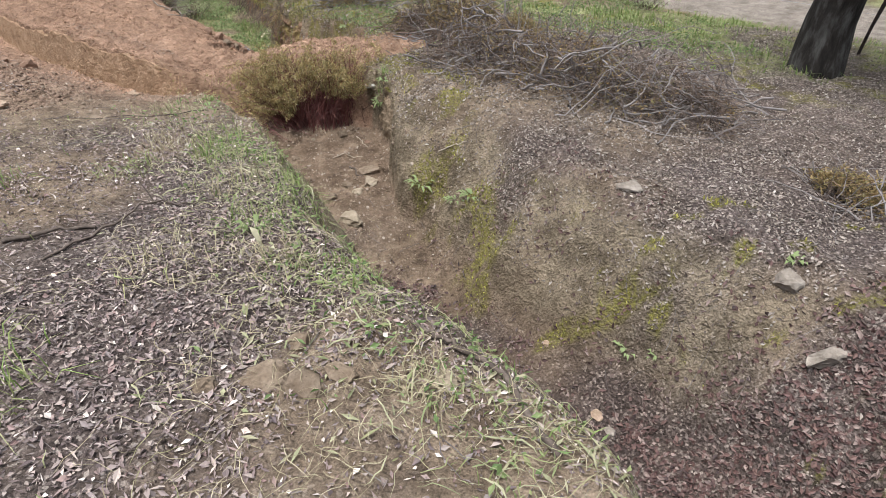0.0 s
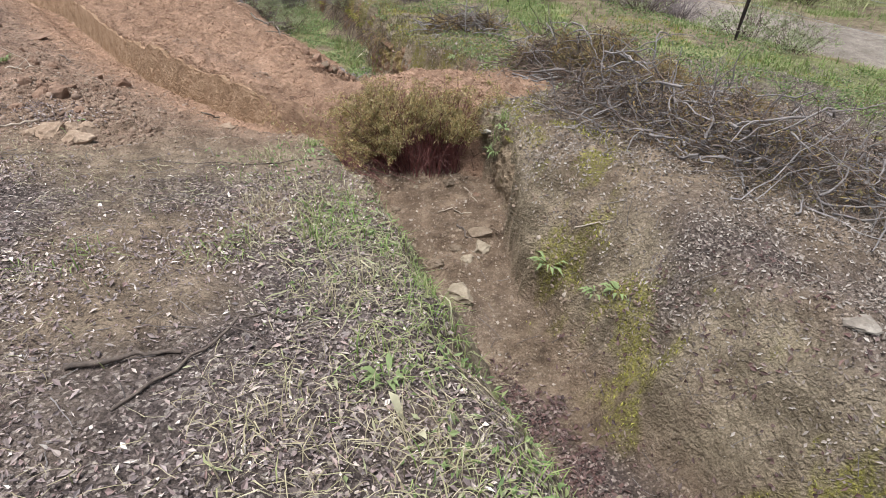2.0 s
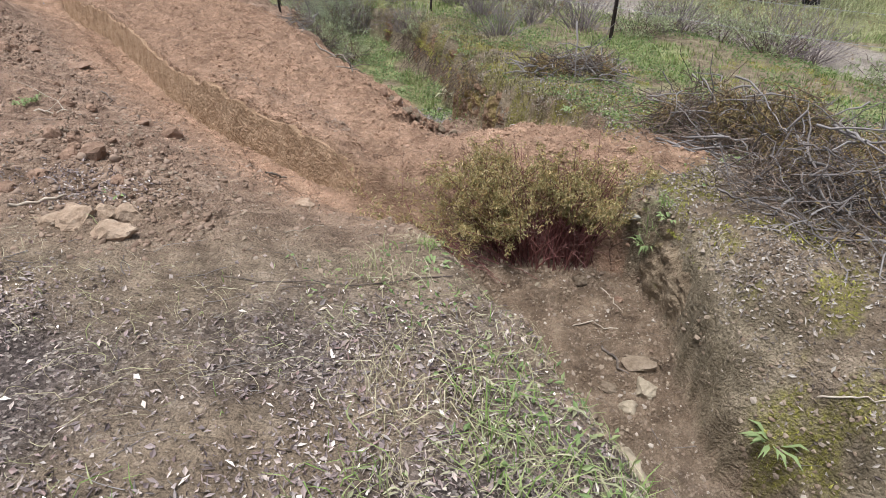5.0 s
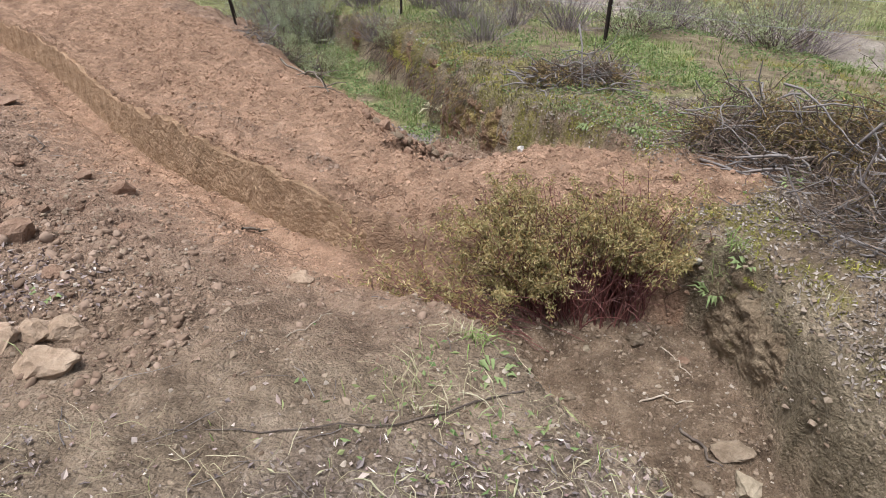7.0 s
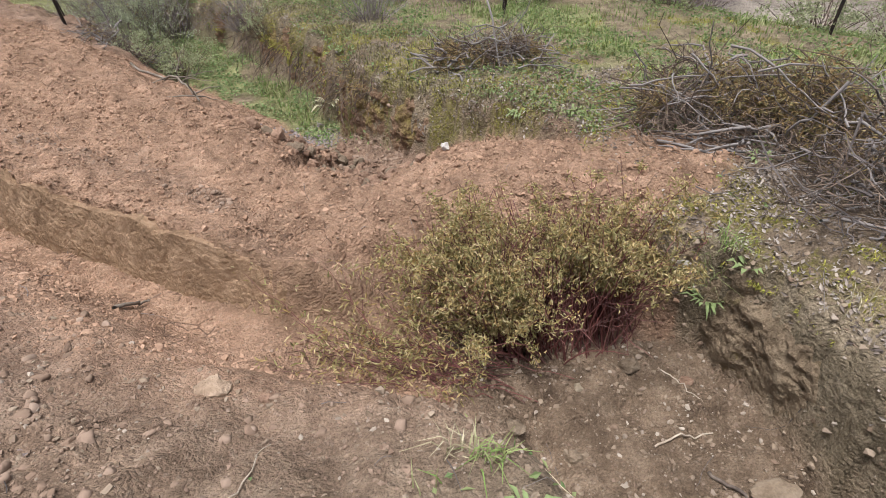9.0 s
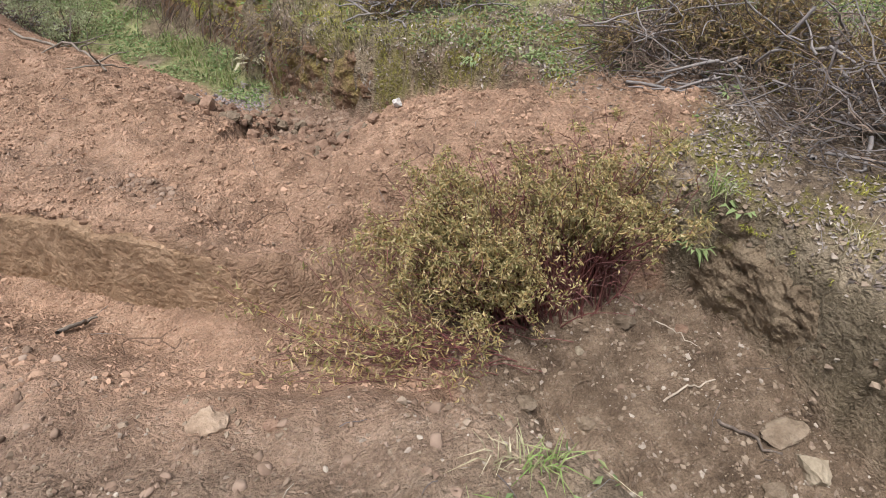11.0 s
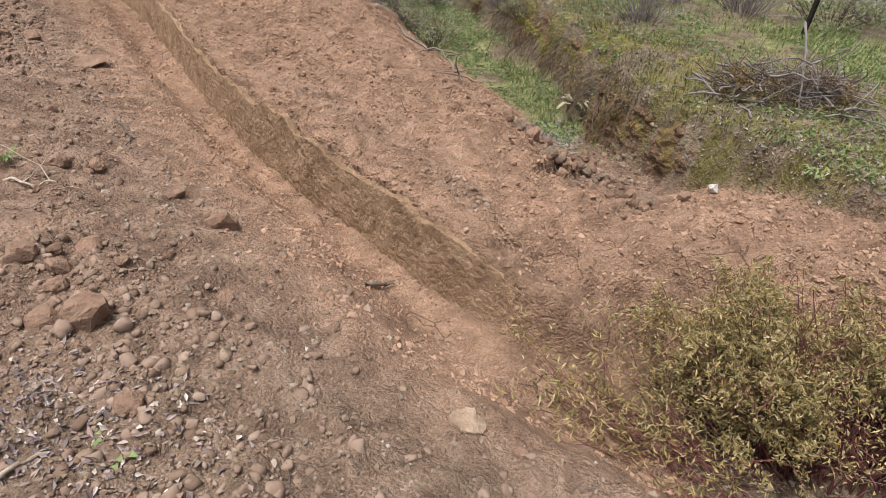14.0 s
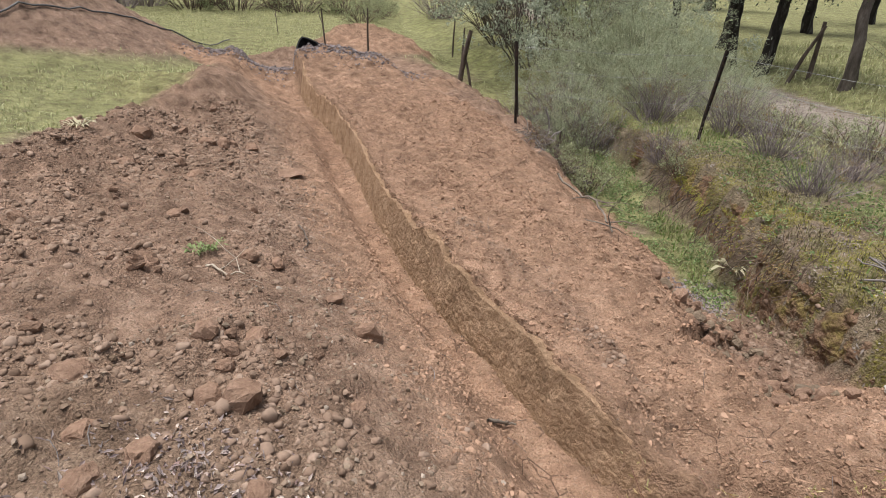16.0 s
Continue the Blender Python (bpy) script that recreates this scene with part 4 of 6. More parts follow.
def shrub(name, place, wide, tall, twig, leaf, label, seed, stems=60, count=1500, leaf_size=0.03, fill=0.5, thick=0.006, droop=0.3):
    """Stems that fan out of the ground, with fine twigs and small leaves on their outer part."""
    rng = np.random.default_rng(seed)
    t = thing(name, place, label, "shrub")
    a, q = rng.uniform(0, 6.28, stems), rng.uniform(0, 1, stems) ** 0.6
    base = np.stack([np.cos(a) * q * wide * 0.18, np.sin(a) * q * wide * 0.18, np.full(stems, -0.05)], -1)
    way = np.stack([np.cos(a) * q * wide * 0.5, np.sin(a) * q * wide * 0.5, tall * (1.1 - 0.5 * q)], -1)
    P = wander(base, way, np.linalg.norm(way, axis=1) * rng.uniform(0.7, 1.1, stems), 5, 0.45, rng, droop * 0.3)
    side = int(stems * 2.5)
    j = rng.integers(0, stems, side)
    st = P[j, rng.integers(2, 5, side)]
    Q = wander(st, rng.normal(size=(side, 3)) + [0, 0, 0.6], tall * rng.uniform(0.12, 0.35, side), 4, 0.7, rng)
    v, f = joined(tubes(P, np.linspace(thick, thick * 0.3, 5)[None].repeat(stems, 0), 3), tubes(Q, np.linspace(thick * 0.4, thick * 0.15, 4)[None].repeat(side, 0), 3))
    part("stalkwork", mesh_of("stalkwork", v, f, twig), t, kind="stuff")
    if count:
        tips = np.concatenate([P[:, 3:].reshape(-1, 3), Q[:, 2:].reshape(-1, 3)])
        clumps = tips[rng.integers(0, len(tips), max(count // 26, 8))]
        reach = rng.uniform(0.5, 1.3, len(clumps)) * 0.055 * math.sqrt(wide)
        j = rng.integers(0, len(clumps), count)
        c = clumps[j] + rng.normal(size=(count, 3)) * reach[j][:, None] * [1, 1, 0.8]
        v, f = leaves(c, rng.normal(size=(count, 3)) + [0, 0, 0.35], rng.uniform(0.7, 1.5, count) * leaf_size, rng.uniform(0.28, 0.55, count) * leaf_size, rng)
        part("foliage", mesh_of("foliage", v, f, leaf), t, kind="stuff")
    return t


def spot(x, y, sink=0.0):
    return (x, y, ground_at(x, y) - sink)


def placed(x, y, turn=0.0, size=1.0, sink=0.02, stretch=1.0):
    return pose(x, y, ground_at(x, y) - sink, 0, 0, turn) @ Matrix.Diagonal((size, size, size * stretch, 1))


# the oak with a dark trunk beside the road
tree("oak_tree", spot(3.95, 6.32), 5.0, 0.25, BARK, OAK_LEAF, "oak with a black lichen-flecked trunk beside the dirt road", 11, (-0.16, 0.1), 2.6, 5000, 2.4)
# the oaks of the meadow behind the fence
oak = tree("oak_tree", spot(-2.24, 18.69), 5.0, 0.12, GREY_BARK, OAK_LEAF, "slender grey holm oak standing in the meadow", 12, (-0.1, 0.1), 2.4, 6800, 2.2, 0.082)
oak_dark = tree("oak_tree", spot(-4.03, 20.23), 5.0, 0.15, BARK, OAK_LEAF, "dark-trunked holm oak with a forked stem", 13, (0.1, 0.2), 2.3, 6800, 2.3, 0.082)
for x, y, turn, size, kind in ((-4.65, 20.77, 130, 0.9, 1), (-5.39, 23.48, 20, 1.1, 1), (-3.25, 30.12, 200, 1.2, 1), (-7.14, 25.21, 75, 1.0, 1), (-8.11, 22.53, 250, 1.0, 0),
                               (-9.59, 25.7, 310, 1.15, 1), (-5.81, 30.59, 160, 1.2, 0), (0.47, 25.16, 40, 1.1, 0), (-10.8, 32.0, 100, 1.3, 1), (-1.11, 36.41, 220, 1.4, 1),
                               (5.79, 12.6, 280, 1.1, 1), (2.98, 15.66, 60, 0.95, 1), (-8.16, 38.26, 10, 1.4, 0), (-15.16, 40.17, 190, 1.3, 1), (8.16, 17.52, 330, 1.2, 0)):
    copy_thing(oak if kind == 0 else oak_dark, placed(x, y, turn, size, 0.05))
# the grey-green bush behind the fence and the darker one beside it
olive = shrub("olive_bush", spot(-8.47, 17.6), 4.2, 3.6, GREY_BARK, GREY_LEAF, "large rounded grey-green bush behind the wire fence", 21, 85, 17000, 0.085, 2.2, 0.012)
copy_thing(olive, placed(-10.12, 19.89, 140, 1.1))
copy_thing(olive, placed(-7.33, 19.37, 60, 0.85))
pine = shrub("dark_green_bush", spot(-6.98, 16.67), 2.0, 2.3, BROWN_TWIG, SHRUB_LEAF, "dense dark green bush beside the fence", 22, 70, 5000, 0.06, 1.2, 0.010)
copy_thing(pine, placed(-1.07, 18.23, 80, 0.8))
copy_thing(pine, placed(-12.39, 22.64, 200, 1.4))
copy_thing(pine, placed(-26.27, 22.34, 10, 1.6))
copy_thing(pine, placed(-23.58, 23.54, 120, 1.4))
# thin shrubs along the fence and the road
broom = shrub("broom_shrub", spot(-5.67, 15.39), 2.1, 1.9, BROOM_TWIG, BROOM_LEAF, "tall loose green shrub with thin upright stems", 23, 120, 9000, 0.036, 1.4, 0.008)
bare = shrub("bare_shrub", spot(-6.37, 13.88), 1.7, 1.35, PURPLE_TWIG, DEAD_LEAF, "leafless grey-purple twiggy shrub beside the fence", 24, 110, 420, 0.035, 0.8, 0.007)
low = shrub("low_green_shrub", spot(0.13, 12.53), 1.2, 0.75, BROWN_TWIG, SHRUB_LEAF, "low dark green shrub at the edge of the dirt road", 25, 44, 1500, 0.048, 0.8, 0.007)
for x, y, turn, size in ((-4.71, 15.01, 40, 0.62), (-4.18, 16.27, 100, 0.55), (-5.24, 14.21, 190, 0.6), (-3.9, 14.46, 260, 0.5), (-6.98, 15.24, 310, 0.8), (-5.06, 16.01, 15, 0.75),
                        (-6.11, 16.29, 140, 0.95), (-6.63, 14.51, 40, 0.75), (-6.11, 13.24, 330, 0.7)):
    copy_thing(broom, placed(x, y, turn, size))
for x, y, turn, size in ((-5.76, 13.42, 70, 0.8), (-4.89, 13.67, 160, 0.75), (-6.9, 13.35, 220, 0.75), (-3.13, 12.66, 30, 0.6), (-2.24, 12.12, 120, 0.5), (-2.6, 11.13, 280, 0.5), (-1.44, 11.84, 200, 0.65),
                        (-0.05, 11.86, 330, 0.65), (1.26, 11.52, 60, 0.8), (-3.74, 13.57, 350, 0.7), (1.82, 11.63, 15, 0.65), (-4.45, 12.49, 90, 0.5), (-16.06, 25.0, 250, 1.4),
                        (-27.67, 19.74, 140, 2.2), (-26.37, 17.91, 10, 2.0), (-20.7, 12.42, 70, 1.3), (-18.94, 11.28, 200, 1.2),
                        (-22.13, 10.15, 320, 1.4)):
    copy_thing(bare, placed(x, y, turn, size))
for x, y, turn, size in ((-1.97, 13.2, 20, 0.9), (-2.95, 13.83, 140, 0.7), (1.08, 10.84, 75, 0.8), (2.5, 10.12, 170, 0.9), (-0.6, 11.56, 260, 0.8), (-2.32, 13.6, 300, 0.6), (2.9, 9.38, 210, 0.7),
                        (0.69, 11.98, 40, 0.9), (-3.4, 13.9, 190, 0.6), (-4.1, 12.04, 10, 0.6), (1.95, 15.44, 100, 1.2), (4.34, 13.22, 10, 1.2), (-5.24, 11.75, 230, 0.75), (-5.54, 11.26, 50, 0.6),
                        (-16.96, 21.21, 0, 1.3), (-18.27, 23.75, 80, 1.4), (-19.57, 26.03, 190, 1.3), (-21.37, 22.56, 30, 2.4), (-23.61, 21.33, 200, 2.6), (-25.41, 20.53, 90, 2.8), (-20.03, 23.83, 260, 2.4)):
    copy_thing(low, placed(x, y, turn, size))


# ---------------------------------------------------------------- the wilting weed in the gully
def weed_bush():
    rng = np.random.default_rng(31)
    cx, cy = -1.74, 6.0
    t = thing("wilted_weed_bush", (cx, cy, ground_at(cx, cy)), "wilting olive-yellow weed with red stems heaped in the gully", "bush")
    z0 = ground_at(cx, cy)
    n = 460
    u = rng.uniform(-1, 1, n)
    bx, by = u * 0.40 + 0.08 + rng.normal(size=n) * 0.05, -0.06 + 0.08 * u ** 2 + rng.uniform(-0.06, 0.22, n)
    bz = height(bx + cx, by + cy) - z0 - 0.02
    way = np.stack([u * 0.22 - 0.09 + rng.normal(size=n) * 0.18, 0.26 + rng.normal(size=n) * 0.2, rng.uniform(0.7, 1.0, n)], -1)
    L = np.minimum(rng.uniform(0.42, 0.98, n) * (1.05 - 0.22 * np.abs(u + 0.2)) * (0.66 + 0.7 * fbm(bx, by, 0.22, 2, 15)), 0.84)
    P = wander(np.stack([bx, by, bz], -1), way, L, 7, 0.35, rng, 0.55)
    part("stalkwork", mesh_of("stalkwork", *tubes(P, np.linspace(0.0045, 0.0016, 7)[None].repeat(n, 0), 4), STEM_RED), t, "thin dark red stems", "stuff")
    m = 820
    st = P[rng.integers(0, n, m), rng.integers(2, 7, m)]
    Q = wander(st, rng.normal(size=(m, 3)) + [0, -0.25, 0.5], rng.uniform(0.10, 0.24, m), 5, 0.6, rng, 0.5)
    part("shootwork", mesh_of("shootwork", *tubes(Q, np.linspace(0.0025, 0.001, 5)[None].repeat(m, 0), 3), STEM_RED), t, kind="stuff")
    # leaves droop from the shoots; the lower stems on the bank's side are bare
    pool = np.concatenate([P[:, 3:].reshape(-1, 3), Q.reshape(-1, 3), Q[:, 2:].reshape(-1, 3)])
    bald = 0.06 + 0.36 * sstep(-0.25, 0.15, pool[:, 0]) * sstep(0.35, 0.0, pool[:, 1]) + 0.3 * (fbm(pool[:, 0], pool[:, 1], 0.2, 2, 5) - 0.45)
    pool = pool[pool[:, 2] > bald]
    thick = 0.25 + 0.75 * sstep(0.42, 0.56, fbm(pool[:, 0] + pool[:, 2], pool[:, 1] - 0.6 * pool[:, 2], 0.13, 2, 9))
    pool = pool[rng.random(len(pool)) < thick]
    k = 44000
    c = pool[rng.integers(0, len(pool), k)] + rng.normal(size=(k, 3)) * 0.017
    v, f = leaves(c, rng.normal(size=(k, 3)) * 0.9 + [0, -0.15, -0.4], 0.014 + 0.029 * rng.random(k) ** 1.5, rng.uniform(0.006, 0.0125, k), rng, 0.6)
    part("foliage", mesh_of("foliage", v, f, WEED_LEAF), t, "narrow drooping olive-yellow leaves", "stuff")
    # the part that trails over the trench's mouth
    cx, cy = -2.55, 5.95
    z0 = ground_at(cx, cy)
    t = thing("trailing_weed", (cx, cy, z0), "flattened purple-stemmed weed with yellow leaves lying on the soil", "plant")
    n = 90
    bx, by = rng.normal(size=n) * 0.22 + 0.36, rng.normal(size=n) * 0.08 - 0.14
    bz = height(bx + cx, by + cy) - z0 + 0.01
    way = np.stack([-1 + rng.normal(size=n) * 0.25, rng.uniform(-0.12, 0.75, n), rng.uniform(0.05, 0.35, n) + 0.1], -1)
    P = wander(np.stack([bx, by, bz], -1), way, rng.uniform(0.3, 0.8, n), 8, 0.5, rng, 0.25)
    ground = height(P[..., 0].ravel() + cx, P[..., 1].ravel() + cy).reshape(n, 8) - z0
    P[..., 2] = np.maximum(P[..., 2], ground + 0.012)
    part("stalkwork", mesh_of("stalkwork", *tubes(P, np.linspace(0.003, 0.0012, 8)[None].repeat(n, 0), 4), STEM_RED), t, "thin purple-brown stems", "stuff")
    k = 1700
    tips = P[:, 4:].reshape(-1, 3)
    c = tips[rng.integers(0, len(tips), k)] + rng.normal(size=(k, 3)) * [0.035, 0.035, 0.02] + [0, 0, 0.02]
    v, f = leaves(c, rng.normal(size=(k, 3)) + [0, -0.1, -0.2], rng.uniform(0.025, 0.06, k), rng.uniform(0.006, 0.013, k), rng, 0.5)
    part("foliage", mesh_of("foliage", v, f, WEED_LEAF), t, kind="stuff")


weed_bush()


# ---------------------------------------------------------------- heaps of cut brush
def brush_pile(line, half, tall, label, seed, sticks, fine, leaf_count, twig, thick=0.009, leaf=None, spread=0.5):
    """A long heap of branches along a line of places."""
    rng = np.random.default_rng(seed)
    pts = np.array(line, float)
    cx, cy = pts.mean(0)
    z0 = ground_at(cx, cy)
    t = thing("brush_pile", (cx, cy, z0), label, "brush pile")

    def body(n, low=0.0):
        s = rng.uniform(0, len(pts) - 1.001, n)
        i = s.astype(int)
        p = pts[i] + (pts[i + 1] - pts[i]) * (s - i)[:, None]
        d = pts[i + 1] - pts[i]
        d /= np.linalg.norm(d, axis=1, keepdims=True)
        o = rng.normal(size=n).clip(-1.8, 1.8) * half * 0.55
        x, y = p[:, 0] - d[:, 1] * o, p[:, 1] + d[:, 0] * o
        lump = np.clip(2.4 * fbm(x, y, 0.55, 3, seed % 30) - 0.35, 0.15, 1.6)
        top = tall * lump * np.clip(1 - (np.abs(o) / (half * 1.15)) ** 2, 0.06, 1) * np.clip(np.minimum(s, len(pts) - 1 - s) * 2.2 + 0.35, 0, 1)
        h = rng.uniform(low, 1, n) * top
        return np.stack([x - cx, y - cy, height(x, y) - z0 + h], -1), d, top

    c, d, top = body(sticks)
    way = np.stack([d[:, 0], d[:, 1], np.zeros(sticks)], -1) * rng.normal(size=(sticks, 1)) * 0.8 + rng.normal(size=(sticks, 3)) * [0.7, 0.7, 0.2]
    L = rng.uniform(0.25, 0.62, sticks) + 0.55 * rng.random(sticks) ** 3
    way /= np.linalg.norm(way, axis=1, keepdims=True)
    P = wander(c - way * (L * 0.5)[:, None], way, L, 8, 0.75, rng, 0.2)
    ground = height(P[..., 0].ravel() + cx, P[..., 1].ravel() + cy).reshape(sticks, 8) - z0
    P[..., 2] = np.maximum(P[..., 2], ground + 0.01)
    r = rng.uniform(0.3, 1.0, sticks) ** 3 * thick + 0.0025
    order = np.argsort(-r)
    for j in order[:110]:
        part("branch", mesh_of("branch", *tubes(P[j:j + 1], r[j] * np.linspace(1, 0.35, 8)[None], 6), DEAD_TWIG, True), t)
    j = order[110:]
    if len(j):
        part("brushwood", mesh_of("brushwood", *tubes(P[j], r[j][:, None] * np.linspace(1, 0.35, 8), 4), twig), t, kind="stuff")
    c, d, top = body(fine, 0.15)
    Q = wander(c, rng.normal(size=(fine, 3)) * [1, 1, 0.35] + [0, 0, 0.05], rng.uniform(0.12, 0.36, fine), 6, 1.0, rng)
    ground = height(Q[..., 0].ravel() + cx, Q[..., 1].ravel() + cy).reshape(fine, 6) - z0
    Q[..., 2] = np.maximum(Q[..., 2], ground + 0.006)
    part("twigwork", mesh_of("twigwork", *tubes(Q, np.linspace(0.0032, 0.0012, 6)[None].repeat(fine, 0), 3), BROWN_TWIG), t, kind="stuff")
    if leaf_count:
        c, d, top = body(leaf_count, 0.35)
        clump = fbm(c[:, 0], c[:, 1], 0.4, 3, seed % 30 + 7) > 0.5
        c = c[clump] + rng.normal(size=(clump.sum(), 3)) * 0.02
        k = len(c)
        v, f = leaves(c, rng.normal(size=(k, 3)), rng.uniform(0.02, 0.06, k), rng.uniform(0.006, 0.017, k), rng, 0.4)
        part("dry_foliage", mesh_of("dry_foliage", v, f, leaf or DEAD_LEAF), t, kind="stuff")
    return t


brush_pile([(-0.1, 6.5), (0.35, 5.95), (0.95, 5.42), (1.6, 5.02), (2.4, 4.72)], 0.52, 0.42, "long heap of cut grey branches and twigs on leaf litter", 41, 560, 2400, 3200, DEAD_TWIG, 0.0105)
brush_pile([(-0.7, 7.5), (-0.3, 7.3), (0.1, 7.1), (0.5, 6.85)], 0.42, 0.40, "brown heap of dry branches with withered tan leaves", 42, 300, 1300, 9000, BROWN_TWIG, 0.009)
brush_pile([(0.55, 6.85), (1.05, 6.4), (1.5, 6.0)], 0.35, 0.34, "heap of dry branches with yellowed fern leaves", 43, 160, 700, 9000, DEAD_TWIG, 0.009)
brush_pile([(-2.0, 9.15), (-1.55, 9.1), (-1.05, 8.95)], 0.30, 0.34, "dark heap of cut branches with rust-brown leaves", 44, 150, 800, 5000, BROWN_TWIG, 0.010)
brush_pile([(-5.95, 12.0), (-5.8, 11.65), (-5.55, 11.3)], 0.4, 0.25, "low heap of dark purple-brown twigs at the wash", 45, 120, 500, 800, BROWN_TWIG, 0.010)
brush_pile([(2.45, 3.42), (2.7, 3.35), (2.95, 3.35)], 0.25, 0.16, "small heap of orange withered leaves on litter", 46, 30, 150, 2500, BROWN_TWIG, 0.006)


# ---------------------------------------------------------------- sticks and roots
def stick(name, nodes, r0, r1, material, label, lift=0.01, category="stick", twigs=0, seed=1):
    """A bent stick that follows the ground. nodes: x, y, height over the ground."""
    rng = np.random.default_rng(seed)
    n = np.array(nodes, float)
    s = np.linspace(0, len(n) - 1, 5 * (len(n) - 1) + 1)
    x, y, h = (np.interp(s, np.arange(len(n)), n[:, k]) for k in range(3))
    z = height(x, y)
    P = np.stack([x, y, z + h + lift], -1) + rng.normal(size=(len(s), 3)) * 0.006
    o = np.array([x[0], y[0], z[0]])
    t = thing(name, tuple(o), label, category)
    part("shaft", mesh_of("shaft", *tubes((P - o)[None], np.linspace(r0, r1, len(s))[None], 7), material, True), t)
    for k in range(twigs):
        i = rng.integers(1, len(s))
        q = wander((P - o)[i:i + 1], rng.normal(size=(1, 3)) * [1, 1, 0.5] + [0, 0, 0.3], rng.uniform(0.2, 0.55), 6, 0.6, rng)
        part("side_twig", mesh_of("side_twig", *tubes(q, np.linspace(r1, r1 * 0.25, 6)[None], 5), material, True), t)
    return t


stick("exposed_root", [(-0.24, 1.62, 0), (-0.15, 1.54, 0), (-0.07, 1.47, 0.01), (0.02, 1.42, 0.01), (0.09, 1.36, 0), (0.16, 1.26, 0.01), (0.2, 1.12, 0), (0.27, 0.98, 0)], 0.008, 0.013, DARK_WOOD, "dark bent root lying along the lip of the gully", 0.008, "root")
stick("cut_branch", [(-5.15, 10.15, 0.05), (-4.85, 9.95, 0.08), (-4.55, 9.6, 0.12), (-4.3, 9.2, 0.1), (-4.1, 8.8, 0.03)], 0.014, 0.008, BROWN_BRANCH, "bare cut branch lying on the edge of the wash", 0.02, "branch", 9, 3)
stick("fallen_twig", [(-0.2, 4.5, 0), (-0.1, 4.46, 0.01), (0.06, 4.4, 0)], 0.006, 0.003, PALE_WOOD, "short pale twig on the bank", 0.004)
stick("charred_stick", [(-2.2, 2.15, 0), (-2.05, 2.2, 0.02), (-1.85, 2.32, 0)], 0.012, 0.008, DARK_WOOD, "short blackened stick in the mulch", 0.006)
stick("bent_stick", [(-1.9, 2.0, 0), (-1.75, 2.35, 0.01), (-1.7, 2.55, 0.05), (-1.55, 2.6, 0.02), (-1.35, 2.66, 0)], 0.007, 0.004, DARK_WOOD, "grey bent stick in the leaf litter", 0.006, twigs=3, seed=5)
stick("fallen_twig", [(-1.35, 5.35, 0), (-1.22, 5.38, 0.01), (-1.05, 5.4, 0.0)], 0.006, 0.004, PALE_WOOD, "short pale twig on the gully floor", 0.004)
stick("fallen_twig", [(-1.15, 5.2, 0), (-1.1, 5.1, 0.01), (-1.0, 4.98, 0.0)], 0.010, 0.007, DARK_WOOD, "short brown stub of wood on the gully floor", 0.005)
stick("dead_stem", [(-1.15, 5.78, 0), (-1.1, 5.7, 0.05), (-1.02, 5.6, 0)], 0.004, 0.003, PALE_WOOD, "dry pale stem leaning in the gully", 0.004)
stick("dead_stem", [(-2.05, 4.55, 0), (-2.5, 4.3, 0.01), (-2.95, 4.2, 0), (-3.3, 4.15, 0)], 0.004, 0.002, DARK_WOOD, "thin dark stem lying on bare earth", 0.004)
stick("root_end", [(-3.98, 6.2, 0.0), (-3.93, 6.28, 0.03), (-3.9, 6.38, 0.02)], 0.013, 0.006, BROWN_BRANCH, "short broken root sticking out of the scraped soil", 0.005, "root")
stick("root_piece", [(-5.78, 5.95, 0), (-5.66, 5.93, 0.03), (-5.5, 6.0, 0.01)], 0.009, 0.004, PALE_WOOD, "pale torn root lying among clods", 0.006, "root", 4, 8)
stick("fallen_twig", [(-6.1, 7.0, 0), (-5.85, 6.85, 0.01), (-5.7, 6.65, 0)], 0.007, 0.004, DARK_WOOD, "thin dark twig on the dug soil", 0.005)
stick("fallen_twig", [(-4.55, 4.45, 0), (-4.4, 4.62, 0.01), (-4.36, 4.75, 0)], 0.010, 0.006, PALE_WOOD, "curved pale twig among dug clods", 0.005)
stick("weed_stalk", [(-3.05, 4.72, 0), (-2.98, 4.9, 0.01), (-2.97, 5.05, 0)], 0.003, 0.002, PALE_WOOD, "thin dry stalk on smooth earth", 0.004)


# ---------------------------------------------------------------- stones and clods
rock("stone", -1.04, 4.38, (0.25, 0.40, 0.12), 51, STONE, "pale buff flat-sided stone on the gully floor", angular=0.9, turn=28, lean=(-8, 0))
rock("stone", -0.9, 4.88, (0.16, 0.17, 0.10), 52, STONE, "small buff stone against the gully bank", angular=0.6)
rock("stone", -0.93, 5.05, (0.22, 0.14, 0.09), 53, CLOD_GREY, "small brown stone on the gully floor", angular=0.6)
rock("white_stone", -2.06, 7.92, (0.085, 0.075, 0.09), 54, WHITE_STONE, "white stone set in the edge of the soil ridge", angular=0.8)
rock("stone", -3.23, 5.36, (0.15, 0.14, 0.11), 55, CLOD_TAN, "rounded tan stone at the trench's mouth", angular=0.4)
rock("stone", -3.02, 5.31, (0.08, 0.06, 0.05), 56, CLOD, "small brown stone at the trench's mouth")
rock("stone", -1.56, 6.08, (0.09, 0.08, 0.09), 57, CLOD, "small tan stone among the weed's stems")
rock("stone", -0.98, 6.13, (0.17, 0.10, 0.07), 151, PALE_CRUST, "pale lichen-covered stone in the gully's lip", angular=0.7)
rock("stone", -1.12, 4.85, (0.12, 0.10, 0.08), 152, CLOD_GREY, "small grey-brown stone on the gully floor")
